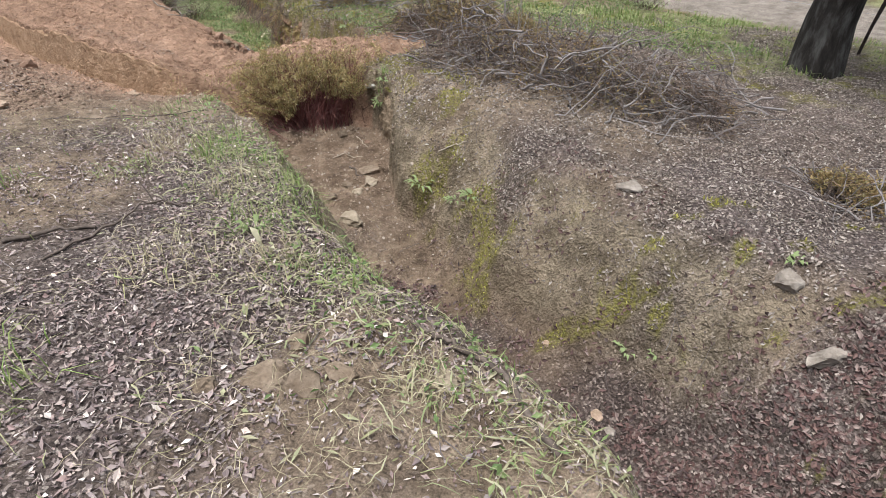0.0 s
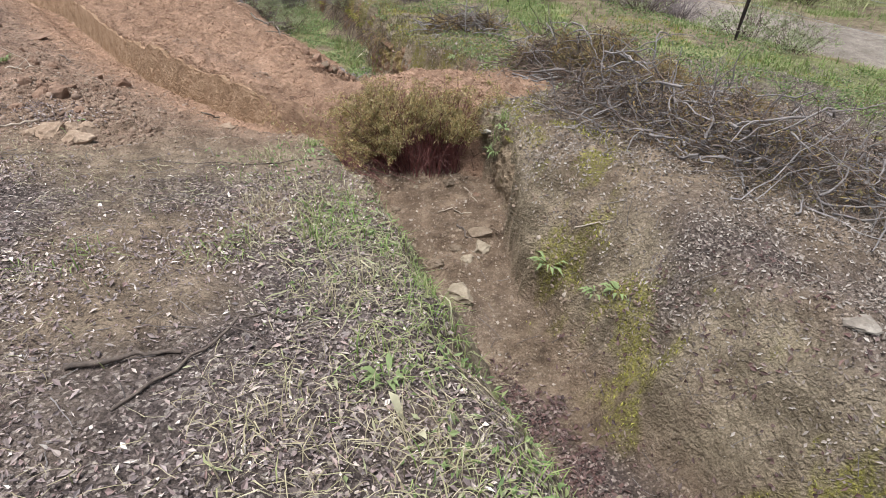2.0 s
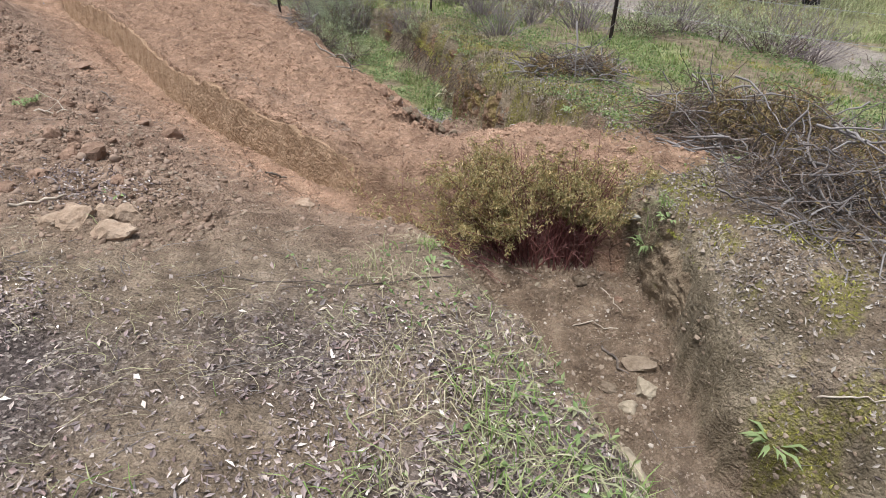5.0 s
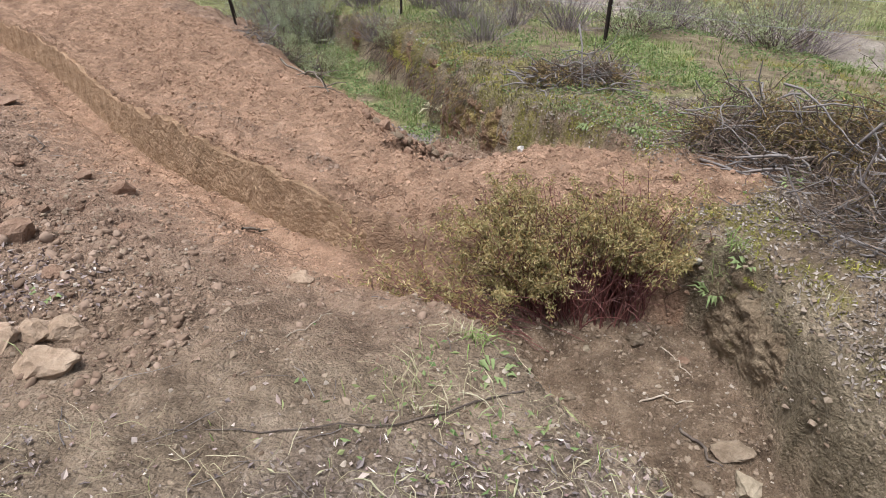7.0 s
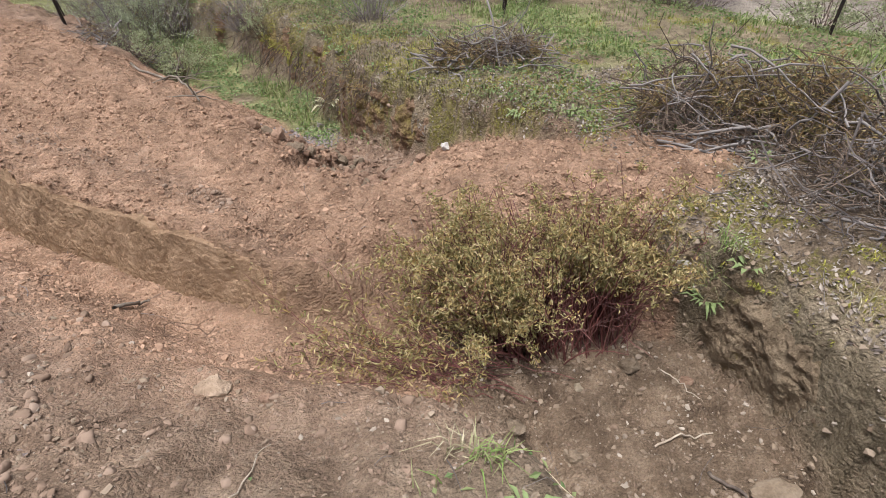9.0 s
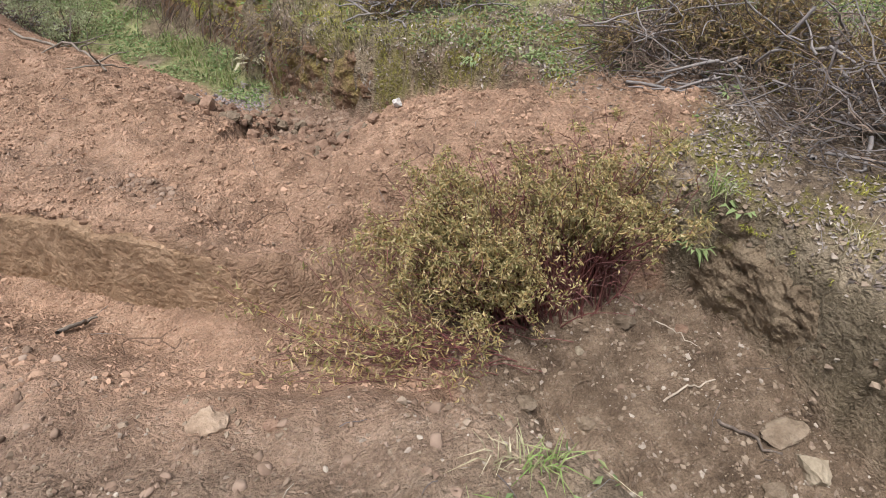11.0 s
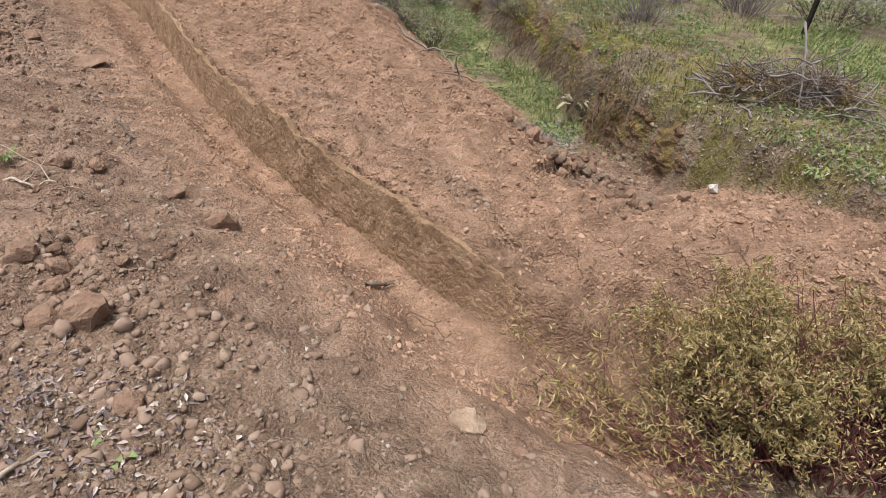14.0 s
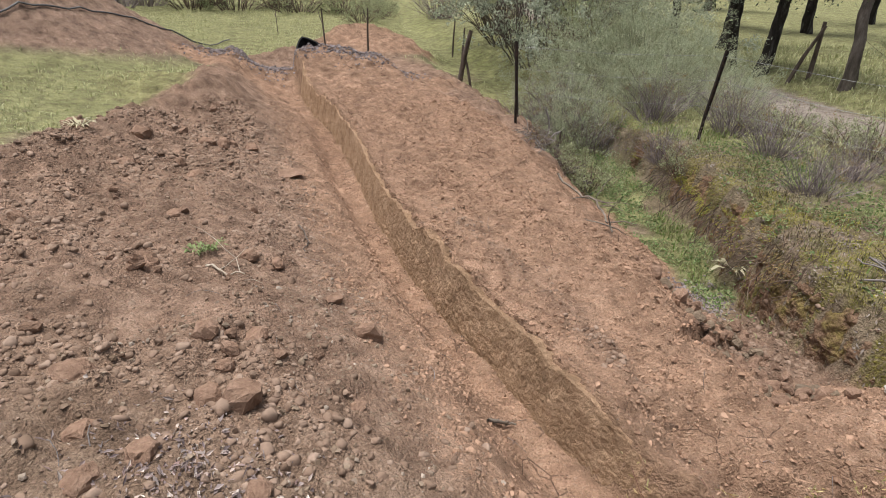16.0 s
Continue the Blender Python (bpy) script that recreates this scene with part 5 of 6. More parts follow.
rock("stone", -1.25, 4.6, (0.15, 0.13, 0.09), 153, CLOD_GREY, "grey-brown stone on the gully floor")
rock("stone", -1.0, 4.72, (0.13, 0.11, 0.07), 154, STONE, "small buff stone on the gully floor")
rock("stone", -1.75, 5.35, (0.09, 0.08, 0.06), 155, CLOD_GREY, "small brown stone on the gully floor")
rock("stone", 1.81, 2.45, (0.20, 0.16, 0.14), 58, GREY_STONE, "lichen-grey stone in the bank's leaf litter", angular=0.8)
rock("stone", 1.12, 3.29, (0.18, 0.14, 0.09), 59, GREY_STONE, "grey-blue stone half sunk in leaf litter")
rock("stone", 1.88, 2.04, (0.26, 0.12, 0.12), 60, GREY_STONE, "long grey stone on the bank", angular=0.7, turn=20)
for k, (x, y, s) in enumerate(((0.70, 2.04, 0.10), (0.80, 2.17, 0.08), (0.86, 2.06, 0.06), (0.06, 2.80, 0.05), (0.55, 2.65, 0.05), (0.30, 2.44, 0.09))):
    rock("stone", x, y, (s, s * 1.2, s * 0.7), 61 + k, (STONE, CLOD_TAN, GREY_STONE)[k % 3], "small pale stone among leaves on the gully floor", group="small stones in the gully")
for k, (x, y, sx, sy, sz) in enumerate(((-3.91, 4.58, 0.20, 0.18, 0.16), (-3.84, 4.36, 0.27, 0.16, 0.11), (-4.06, 4.42, 0.24, 0.18, 0.13), (-4.19, 4.36, 0.15, 0.12, 0.08), (-3.98, 4.51, 0.20, 0.16, 0.12), (-4.14, 4.5, 0.16, 0.12, 0.09))):
    rock("soil_clod", x, y, (sx, sy, sz), 71 + k, CLOD_TAN, "dry blocky clod of tan soil on bare earth", "clod", "clods in a small heap", 0.6, 30 * k)
rock("soil_clod", -7.3, 8.02, (0.42, 0.30, 0.10), 76, CLOD, "flat slab of red-brown soil on dug ground", "clod", angular=0.9, turn=40)
for k, (x, y, sx, sy, sz) in enumerate(((-6.03, 5.7, 0.22, 0.22, 0.20), (-5.93, 5.66, 0.12, 0.1, 0.12), (-5.72, 6.2, 0.16, 0.14, 0.13), (-5.6, 6.32, 0.15, 0.12, 0.11), (-5.26, 4.9, 0.26, 0.2, 0.14), (-4.95, 4.75, 0.16, 0.14, 0.10),
                                        (-4.74, 4.62, 0.2, 0.16, 0.11), (-5.7, 4.6, 0.22, 0.2, 0.14), (-5.05, 5.65, 0.15, 0.2, 0.10), (-4.9, 5.35, 0.13, 0.12, 0.09), (-4.35, 5.6, 0.12, 0.1, 0.07),
                                        (-4.25, 4.95, 0.16, 0.13, 0.09), (-7.3, 7.0, 0.2, 0.18, 0.14), (-7.8, 6.7, 0.24, 0.2, 0.15), (-6.6, 6.3, 0.18, 0.14, 0.11), (-8.47, 7.28, 0.3, 0.26, 0.22), (-9.02, 6.95, 0.36, 0.3, 0.26), (-8.18, 7.8, 0.26, 0.2, 0.16), (-4.68, 4.81, 0.18, 0.15, 0.12))):
    rock("soil_clod", x, y, (0.8 * sx, 0.8 * sy, 0.8 * sz), 81 + k, CLOD, "rough red-brown clod of soil on dug ground", "clod", "clods on the dug ground", 0.2, 47 * k)
for k, (x, y, sx, sy, sz) in enumerate(((-0.66, 1.24, 0.20, 0.17, 0.10), (-0.52, 1.20, 0.15, 0.17, 0.08), (-0.86, 1.20, 0.08, 0.10, 0.07), (-0.42, 1.28, 0.13, 0.10, 0.06), (-0.6, 1.42, 0.10, 0.09, 0.06))):
    rock("soil_clod", x, y, (sx, sy, sz), 171 + k, CLOD_GREY, "grey-brown clod of earth among cut grass", "clod", "clods in the cut grass", 0.6, 50 * k)
rock("stone", -0.07, 1.27, (0.10, 0.09, 0.07), 181, STONE, "small tan stone at the gully's lip")
rock("stone", -1.32, 5.82, (0.13, 0.10, 0.10), 182, CLOD_GREY, "tan stone caught among red stems")
rock("stone", -1.62, 5.72, (0.08, 0.07, 0.06), 183, STONE, "small pale stone among red stems")
rock("stone", -1.02, 5.72, (0.09, 0.08, 0.06), 184, CLOD, "small red-brown stone on the gully floor")
rock("stone", -2.02, 5.48, (0.13, 0.10, 0.08), 185, CLOD_GREY, "tan stone at the gully's edge")
# clods where the ridge meets the wash
def lump_mesh(seed, material):
    rng = np.random.default_rng(seed)
    v, f = cube(2)
    v = v / np.linalg.norm(v, axis=1, keepdims=True) * 0.5 + v * 0.5
    for _ in range(6):
        n = rng.normal(size=3)
        n /= np.linalg.norm(n)
        v = v - np.maximum(v @ n - rng.uniform(0.6, 0.95), 0)[:, None] * n
    v = v + 0.06 * rng.normal(size=v.shape)
    return mesh_of("soil_lump", v * 0.065, f, material)


lump_meshes = [lump_mesh(120 + k, CLOD if k < 4 else CLOD_GREY) for k in range(6)]
rng = np.random.default_rng(140)
corner_a, corner_b, corner_c, corner_d = (np.array(p) for p in ((-3.8, 8.55), (-2.75, 7.35), (-2.3, 7.75), (-3.2, 9.1)))
for k in range(200):
    s, u = rng.random(), rng.random() ** 0.7
    x, y = (corner_a * (1 - s) + corner_b * s) * (1 - u) + (corner_d * (1 - s) + corner_c * s) * u + rng.normal(size=2) * 0.05
    ob = new("soil_lump", lump_meshes[int(rng.integers(0, 6))])
    ob.matrix_basis = pose(x, y, ground_at(x, y) + 0.01, rng.uniform(0, 360), rng.uniform(0, 360), rng.uniform(0, 360)) @ Matrix.Diagonal((*(float(0.2 + 0.6 * rng.random() ** 1.6) * rng.uniform(0.75, 1.25, 3)), 1.0))
    tagged(ob, "brown lump of soil rolled to the ridge's foot", "clod", "lumps at the ridge's foot")

rng = np.random.default_rng(145)
x, y = scatter(2400, (-9.0, -4.0, 4.6, 9.2), lambda m, x, y: m["dug"] * (1 - 0.6 * m["tan"]) * (1 - 0.85 * m["scrape"]) * (1 - m["spoil"]) * (0.5 + 0.5 * sstep(0.44, 0.60, fbm(x, y, 0.8, 4, 73))), rng)
for px, py in list(zip(x, y))[:60]:
    ob = new("soil_lump", lump_meshes[int(rng.integers(0, 4))])
    ob.matrix_basis = pose(px, py, ground_at(px, py) + 0.012, rng.uniform(0, 360), rng.uniform(0, 360), rng.uniform(0, 360)) @ Matrix.Diagonal((*(float(0.35 + 0.85 * rng.random() ** 2.5) * rng.uniform(0.75, 1.25, 3)), 1.0))
    tagged(ob, "rough lump of red-brown soil on the dug ground", "clod", "lumps on the dug ground")


# ---------------------------------------------------------------- small plants
def leafy(name, x, y, count, length, width, leaf, label, seed, lift=0.5, spread=0.05, stem=0.0):
    """A rosette or a leafy weed."""
    rng = np.random.default_rng(seed)
    t = thing(name, spot(x, y), label, "plant")
    a = rng.uniform(0, 6.28, count)
    n = count
    root = np.stack([np.cos(a), np.sin(a), np.zeros(n)], -1) * rng.uniform(0, spread, n)[:, None]
    root[:, 2] += rng.uniform(0, 1, n) * stem
    L, W = rng.uniform(0.6, 1.15, n) * length, rng.uniform(0.7, 1.2, n) * width
    out = np.stack([np.cos(a), np.sin(a), rng.uniform(0.15, 1.0, n) * lift], -1)
    out /= np.linalg.norm(out, axis=1, keepdims=True)
    side = np.stack([-np.sin(a), np.cos(a), np.zeros(n)], -1)
    m1, tip = root + out * (L * 0.55)[:, None] + [0, 0, 0.01], root + out * L[:, None] - np.array([0, 0, 1]) * (L * 0.25)[:, None]
    s = side * (W * 0.5)[:, None]
    m0 = root + out * (L * 0.25)[:, None]
    dip = np.array([0, 0, 1.0]) * (W * 0.18)[:, None]
    V = np.stack([root, m0 - s * 0.7 + dip, m0, m0 + s * 0.7 + dip, m1 - s + dip, m1, m1 + s + dip, tip], 1).reshape(-1, 3)
    F0 = np.array([[0, 2, 1], [0, 3, 2], [1, 2, 5], [1, 5, 4], [2, 3, 6], [2, 6, 5], [4, 5, 7], [5, 6, 7]])
    for j in range(n):
        part("leaf", mesh_of("leaf", V[8 * j:8 * j + 8], F0, leaf, True), t)
    if stem:
        P = wander(root * [1, 1, 0], np.tile([0, 0, 1.0], (n, 1)) + rng.normal(size=(n, 3)) * 0.3, stem, 4, 0.3, rng)
        part("stalkwork", mesh_of("stalkwork", *tubes(P, np.full((n, 4), 0.002), 3), leaf), t)
    return t


PLANTS = [("weed_rosette", -0.36, 4.40, 22, 0.16, 0.035, GREEN_LEAF, "drooping narrow-leaved green plant on the mossy bank", 0.9),
          ("weed_rosette", -0.05, 4.05, 12, 0.12, 0.04, GREEN_LEAF, "light green rosette on the bank", 0.6),
          ("weed_rosette", 0.08, 3.98, 12, 0.11, 0.04, GREEN_LEAF, "pale green rosette on the bank", 0.6),
          ("weed_rosette", -0.88, 5.97, 26, 0.15, 0.03, GREEN_LEAF, "green leafy plant at the gully's broken lip", 0.9),
          ("weed_rosette", -0.78, 5.88, 14, 0.12, 0.04, GREEN_LEAF, "green rosette beside the gully's lip", 0.7),
          ("mullein_rosette", -3.16, 9.98, 16, 0.26, 0.06, PALE_LEAF, "large pale strap-leaved rosette on the wash floor", 0.7),
          ("mullein_rosette", -0.92, 2.10, 2, 0.17, 0.045, PALE_LEAF, "wilted pale leaf standing out of the litter", 1.8),
          ("weed_rosette", -1.03, 2.30, 9, 0.12, 0.035, GREEN_LEAF, "wilted pale green leaves in cut grass", 0.9),
          ("weed_rosette", -5.9, 6.07, 30, 0.10, 0.02, GREEN_LEAF, "young green weed with a yellow tip on dug soil", 1.6),
          ]
PLANTS += [("weed_rosette", -5.98, 6.02, 16, 0.08, 0.03, GREEN_LEAF, "young green weed on dug soil", 1.0),
          ("weed_rosette", 1.02, 2.49, 9, 0.07, 0.035, CLOVER, "small blue-green seedling in the leaf litter", 0.5),
          ("weed_rosette", 1.17, 2.39, 8, 0.05, 0.025, GREEN_LEAF, "small yellow-green seedling in the leaf litter", 0.5),
          ("weed_rosette", 1.87, 2.54, 14, 0.06, 0.03, GREEN_LEAF, "small yellow-green plant beside a grey stone", 0.6),
          ("weed_rosette", -2.17, 4.65, 10, 0.08, 0.03, GREEN_LEAF, "small green plant on bare earth", 0.6),
          ("weed_rosette", -4.2, 4.8, 8, 0.09, 0.04, GREEN_LEAF, "small green plant among clods", 0.6),
          ("weed_rosette", -0.25, 6.75, 14, 0.09, 0.035, CLOVER, "blue-green leafy plant on the ridge's end", 0.5),
          ("weed_rosette", -1.5, 7.85, 22, 0.10, 0.03, CLOVER, "blue-green leafy clump on the bank top", 0.6),
          ("weed_rosette", -1.15, 7.7, 18, 0.09, 0.03, CLOVER, "blue-green leafy clump on the bank top", 0.6),
          ("weed_rosette", -8.5, 6.75, 20, 0.16, 0.03, PALE_LEAF, "torn grass and roots hanging from a soil edge", 0.8)]
for k, (name, x, y, count, length, width, leaf, label, lift) in enumerate(PLANTS):
    leafy(name, x, y, int(count * 1.4), length * 0.85, width * 0.6, leaf, label, 200 + k, lift)


def tuft(x, y, count, length, radius, mat, label, seed, lean=1.25):
    rng = np.random.default_rng(seed)
    count = int(count * 0.65)
    a, q = rng.uniform(0, 6.28, count), radius * np.sqrt(rng.random(count))
    bx, by = np.cos(a) * q, np.sin(a) * q
    t = thing("grass_tuft", spot(x, y), label, "grass tuft", "grass tufts on the banks")
    z = height(bx + x, by + y) - ground_at(x, y)
    v, f = blades(bx, by, rng.uniform(0.5, 1.1, count) * length, rng.uniform(0.003, 0.007, count), rng, lean, z)
    part("grass", mesh_of("grass", v, f, mat), t, kind="stuff")


for k, (x, y, n, L, r) in enumerate(((-2.25, 4.86, 70, 0.12, 0.07), (-1.62, 3.4, 150, 0.2, 0.2), (-1.75, 3.75, 110, 0.17, 0.2), (-1.16, 3.3, 120, 0.13, 0.14), (-1.02, 2.95, 140, 0.13, 0.15), (-0.9, 2.7, 100, 0.13, 0.12),
                                    (-0.55, 1.9, 100, 0.14, 0.15), (-1.5, 1.15, 110, 0.14, 0.16), (-1.75, 1.35, 80, 0.14, 0.15), (-0.82, 6.02, 90, 0.2, 0.07), (-1.05, 7.55, 60, 0.12, 0.1), (-2.75, 2.85, 60, 0.12, 0.2),
                                    (-2.1, 3.15, 90, 0.16, 0.2), (-1.05, 2.45, 90, 0.16, 0.18))):
    tuft(x, y, n, L, r, GRASS, "green grass tuft on the gully's edge", 300 + k)
for k, (x, y, n, L, r) in enumerate(((-2.33, 4.93, 40, 0.11, 0.07), (-2.0, 3.7, 160, 0.18, 0.25), (-2.35, 4.5, 90, 0.15, 0.2), (-1.35, 2.9, 120, 0.16, 0.22), (-0.85, 2.0, 110, 0.16, 0.2), (-0.15, 1.25, 90, 0.14, 0.12),
                                    (-1.3, 2.0, 110, 0.15, 0.25), (-0.55, 5.5, 40, 0.14, 0.1))):
    tuft(x, y, n, L, r, STRAW, "tuft of dry straw-coloured grass on the bank", 340 + k)


# ---------------------------------------------------------------- things on the far side
def tub():
    x, y = -11.9, 13.3
    t = thing("black_tub", spot(x, y), "black plastic tub tipped beside the gravel", "tub", turn=25)
    bm = bmesh.new()
    rings = ((0.20, -0.02), (0.27, 0.38), (0.29, 0.38), (0.29, 0.41), (0.255, 0.41), (0.19, 0.02))
    def edge(r, q):
        c, s = math.cos(q * math.pi / 8), math.sin(q * math.pi / 8)
        k = 1.0 / (abs(c) ** 5 + abs(s) ** 5) ** 0.2
        return 1.15 * r * k * c, 0.85 * r * k * s

    loops = [[bm.verts.new((*edge(r, q), z)) for q in range(16)] for r, z in rings]
    for a, b in zip(loops[:-1], loops[1:]):
        for q in range(16):
            bm.faces.new((a[q], a[(q + 1) % 16], b[(q + 1) % 16], b[q]))
    bm.faces.new(loops[-1])
    bm.faces.new(loops[0][::-1])
    bm.transform(pose(0, 0, 0.12, 62, 20, 0) @ Matrix.Scale(0.7, 4))
    me = bpy.data.meshes.new("shell")
    bm.to_mesh(me)
    bm.free()
    me.materials.append(BLACK_PLASTIC)
    part("shell", me, t)


tub()


def stake(x, y, tall, r, lean, label, fork=False):
    t = thing("wooden_stake", spot(x, y), label, "stake")
    part("shaft", mesh_of("shaft", *tubes([[[0, 0, -0.2], [lean * 0.5, 0, tall * 0.5], [lean, 0.02, tall]]], [[r, r * 0.9, r * 0.7]], 6), DARK_WOOD, True), t)
    if fork:
        part("side_branch", mesh_of("side_branch", *tubes([[[lean * 0.7, 0, tall * 0.7], [lean * 0.7 - 0.12, 0.05, tall * 0.85], [lean * 0.7 - 0.2, 0.08, tall * 1.0]]], [[r * 0.5, r * 0.4, r * 0.25]], 5), DARK_WOOD), t)


stake(-12.26, 14.18, 1.05, 0.02, -0.10, "thin dark sapling stem beside the tub", True)
stake(-12.07, 15.41, 0.95, 0.025, 0.02, "thin wooden stake in red soil", True)
stake(-16.57, 16.85, 0.7, 0.012, -0.05, "thin young sapling in the grass", True)
stake(-9.43, 15.22, 1.05, 0.06, 0.25, "thick dark leaning wooden fence post")
stake(-9.08, 15.26, 0.9, 0.03, -0.30, "thin wooden brace of the fence post")
stake(-2.93, 19.5, 1.2, 0.06, 0.0, "weathered dark wooden fence post in the meadow")
stake(-3.37, 19.41, 1.25, 0.05, 0.48, "slanting wooden brace of the meadow fence")
stake(-11.61, 18.6, 1.0, 0.025, 0.05, "thin dark fence stake at the path")
stake(-10.57, 17.31, 1.0, 0.025, 0.05, "thin dark fence stake at the path")
stake(-6.11, 12.71, 0.45, 0.02, 0.03, "short dark stake beside the wash")

hose = [(-12.11, 6.17, 0.02), (-12.95, 7.64, 0.02), (-13.63, 8.83, 0.02), (-13.78, 9.82, 0.02), (-14.19, 10.99, 0.02), (-15.13, 12.89, 0.02), (-16.6, 15.08, 0.02)]
stick("water_pipe", hose, 0.016, 0.016, PIPE, "long black plastic pipe lying over the heap", 0.02, "pipe")


# moss, dry grass and leaves that cling to the broken banks
def bank_growth(face, name, material, label, category, seed, count, size, rows, chance):
    rng = np.random.default_rng(seed)
    V, N = face
    i, j = rng.integers(0, len(V), count), rng.integers(int(rows[0] * V.shape[1]), int(rows[1] * V.shape[1]), count)
    p = V[i, j]
    ok = sstep(chance, chance + 0.08, fbm(p[:, 0] + p[:, 1], 1.6 * p[:, 2] + 0.5 * p[:, 0], 0.3, 4, seed % 40)) > rng.random(count)
    p, n = p[ok], N[i[ok]]
    k = len(p)
    way = np.stack([-n[:, 0], -n[:, 1], np.full(k, -0.35)], -1) + rng.normal(size=(k, 3)) * 0.7
    v, f = leaves(p, way, rng.uniform(0.4, 1.2, k) * size, rng.uniform(0.12, 0.3, k) * size, rng, 0.4)
    stuff(name, v, f, material, label, category)


bank_growth(WASH_FACE, "bank_moss", MOSS, "yellow-green moss clinging to the wash's bank", "moss", 161, 22000, 0.04, (0.4, 1.0), 0.54)
bank_growth(WASH_FACE, "bank_straw", BANK_STRAW, "withered brown leaves clinging to the wash's bank", "grass", 166, 5000, 0.04, (0.7, 1.0), 0.52)


def overhang(face, count, seed):
    """Withered stems with small leaves that hang over the bank's edge."""
    rng = np.random.default_rng(seed)
    V, N = face
    i = rng.integers(10, len(V) - 10, count * 3)
    i = i[fbm(V[i, -1, 0], V[i, -1, 1], 0.5, 3, 44) > 0.48 + 0.1 * rng.random(len(i))][:count]
    k = len(i)
    p = V[i, rng.integers(28, V.shape[1], k)] + rng.normal(size=(k, 3)) * [0.05, 0.05, 0.015]
    n = N[i]
    P = wander(p, np.stack([-n[:, 0], -n[:, 1], np.full(k, 0.35)], -1) + rng.normal(size=(k, 3)) * 0.55, rng.uniform(0.12, 0.42, k), 7, 0.6, rng, 1.1)
    v, f = tubes(P, np.linspace(0.0035, 0.0014, 7)[None].repeat(k, 0), 4)
    stuff("hanging_stems", v, f, BROWN_TWIG, "withered brown stems hanging over the wash's bank", "stems")
    m = k * 14
    c = P[rng.integers(0, k, m), rng.integers(1, 7, m)] + rng.normal(size=(m, 3)) * 0.02
    v, f = leaves(c, rng.normal(size=(m, 3)) + [0, 0, -0.4], rng.uniform(0.015, 0.045, m), rng.uniform(0.006, 0.016, m), rng, 0.5)
    stuff("withered_leaves", v, f, DEAD_LEAF, "withered brown and olive leaves hanging over the wash's bank", "leaves")


overhang(WASH_FACE, 90, 168)
bank_growth(GULLY_FACE, "lip_moss", MOSS, "yellow-green moss on the gully's broken lip", "moss", 171, 9000, 0.03, (0.85, 1.0), 0.52)


# roots that hang out of the wash's bank
rng = np.random.default_rng(160)
n = 170
s = rng.random(n)
bx, by = -2.55 - 1.8 * s + rng.normal(size=n) * 0.06, 9.0 + 2.7 * s + rng.normal(size=n) * 0.06
bz = height(bx, by) * 0 - 0.72 - 0.15 * rng.random(n) - 0.1 * s
P = wander(np.stack([bx, by, bz], -1), np.stack([-0.5 + rng.normal(size=n) * 0.3, -0.3 + rng.normal(size=n) * 0.4, -0.6 + rng.normal(size=n) * 0.3], -1), rng.uniform(0.15, 0.5, n), 7, 0.7, rng, 0.6)
floor = height(P[..., 0].ravel(), P[..., 1].ravel()).reshape(n, 7)
P[..., 2] = np.maximum(P[..., 2], floor + 0.01)
stuff("hanging_roots", *tubes(P, np.linspace(0.005, 0.0015, 7)[None].repeat(n, 0), 4), BROWN_TWIG, "thin brown roots hanging from the wash's bank", "roots")


# ---------------------------------------------------------------- litter, crumbs and grass
rng = np.random.default_rng(500)
patch = lambda x, y, size, seed: fbm(x, y, size, 4, seed)
# mulch on the near side
x, y = scatter(160000, (-6.2, 0.6, 0.2, 6.2), lambda m, x, y: sstep(0.35, 0.0, m["lip"]) * (1 - m["dug"]) * (0.25 + 0.75 * sstep(0.36, 0.56, patch(x, y, 0.9, 61))) * sstep(4.8, 3.9, y - 0.10 * x), rng)
n = len(x)
v, f = flats(x, y, 0.008 + 0.044 * rng.random(n) ** 2.6, 0.005 + 0.018 * rng.random(n) ** 2.0, rng, 0.008, 0.7)
stuff("leaf_mulch", v, f, LITTER_DARK, "dark mulch of broken leaves and bark chips on the earth", "leaf litter")
x, y = -4.4 + rng.normal(size=900) * 0.26, 4.82 + rng.normal(size=900) * 0.16
v, f = flats(x, y, 0.012 + 0.04 * rng.random(900) ** 2, rng.uniform(0.006, 0.02, 900), rng, 0.008, 0.6)
stuff("leaf_patch", v, f, LITTER_DARK, "patch of dark fallen leaves on the dug soil", "leaf litter")
# pale oak leaves on the far bank
x, y = scatter(140000, (-1.2, 5.2, 1.2, 8.6), lambda m, x, y: (m["gd"] > 0.3) * (1 - 0.85 * m["wall"]) * sstep(0.25, 0.85, m["bank"]) * (1 - 0.9 * m["damp"]) * (1 - m["spoil"]) * (1 - 0.75 * m["green"]) * (1 - 0.5 * sstep(1.4, 2.4, x)) * (0.28 + 0.72 * sstep(0.38, 0.62, patch(x, y, 0.4, 63))), rng)
n = len(x)
v, f = flats(x, y, 0.012 + 0.036 * rng.random(n) ** 1.7, rng.uniform(0.008, 0.020, n), rng, 0.007, 0.65)
stuff("fallen_leaves", v, f, LITTER_PALE, "pale dry oak leaves scattered over the bank", "leaf litter")
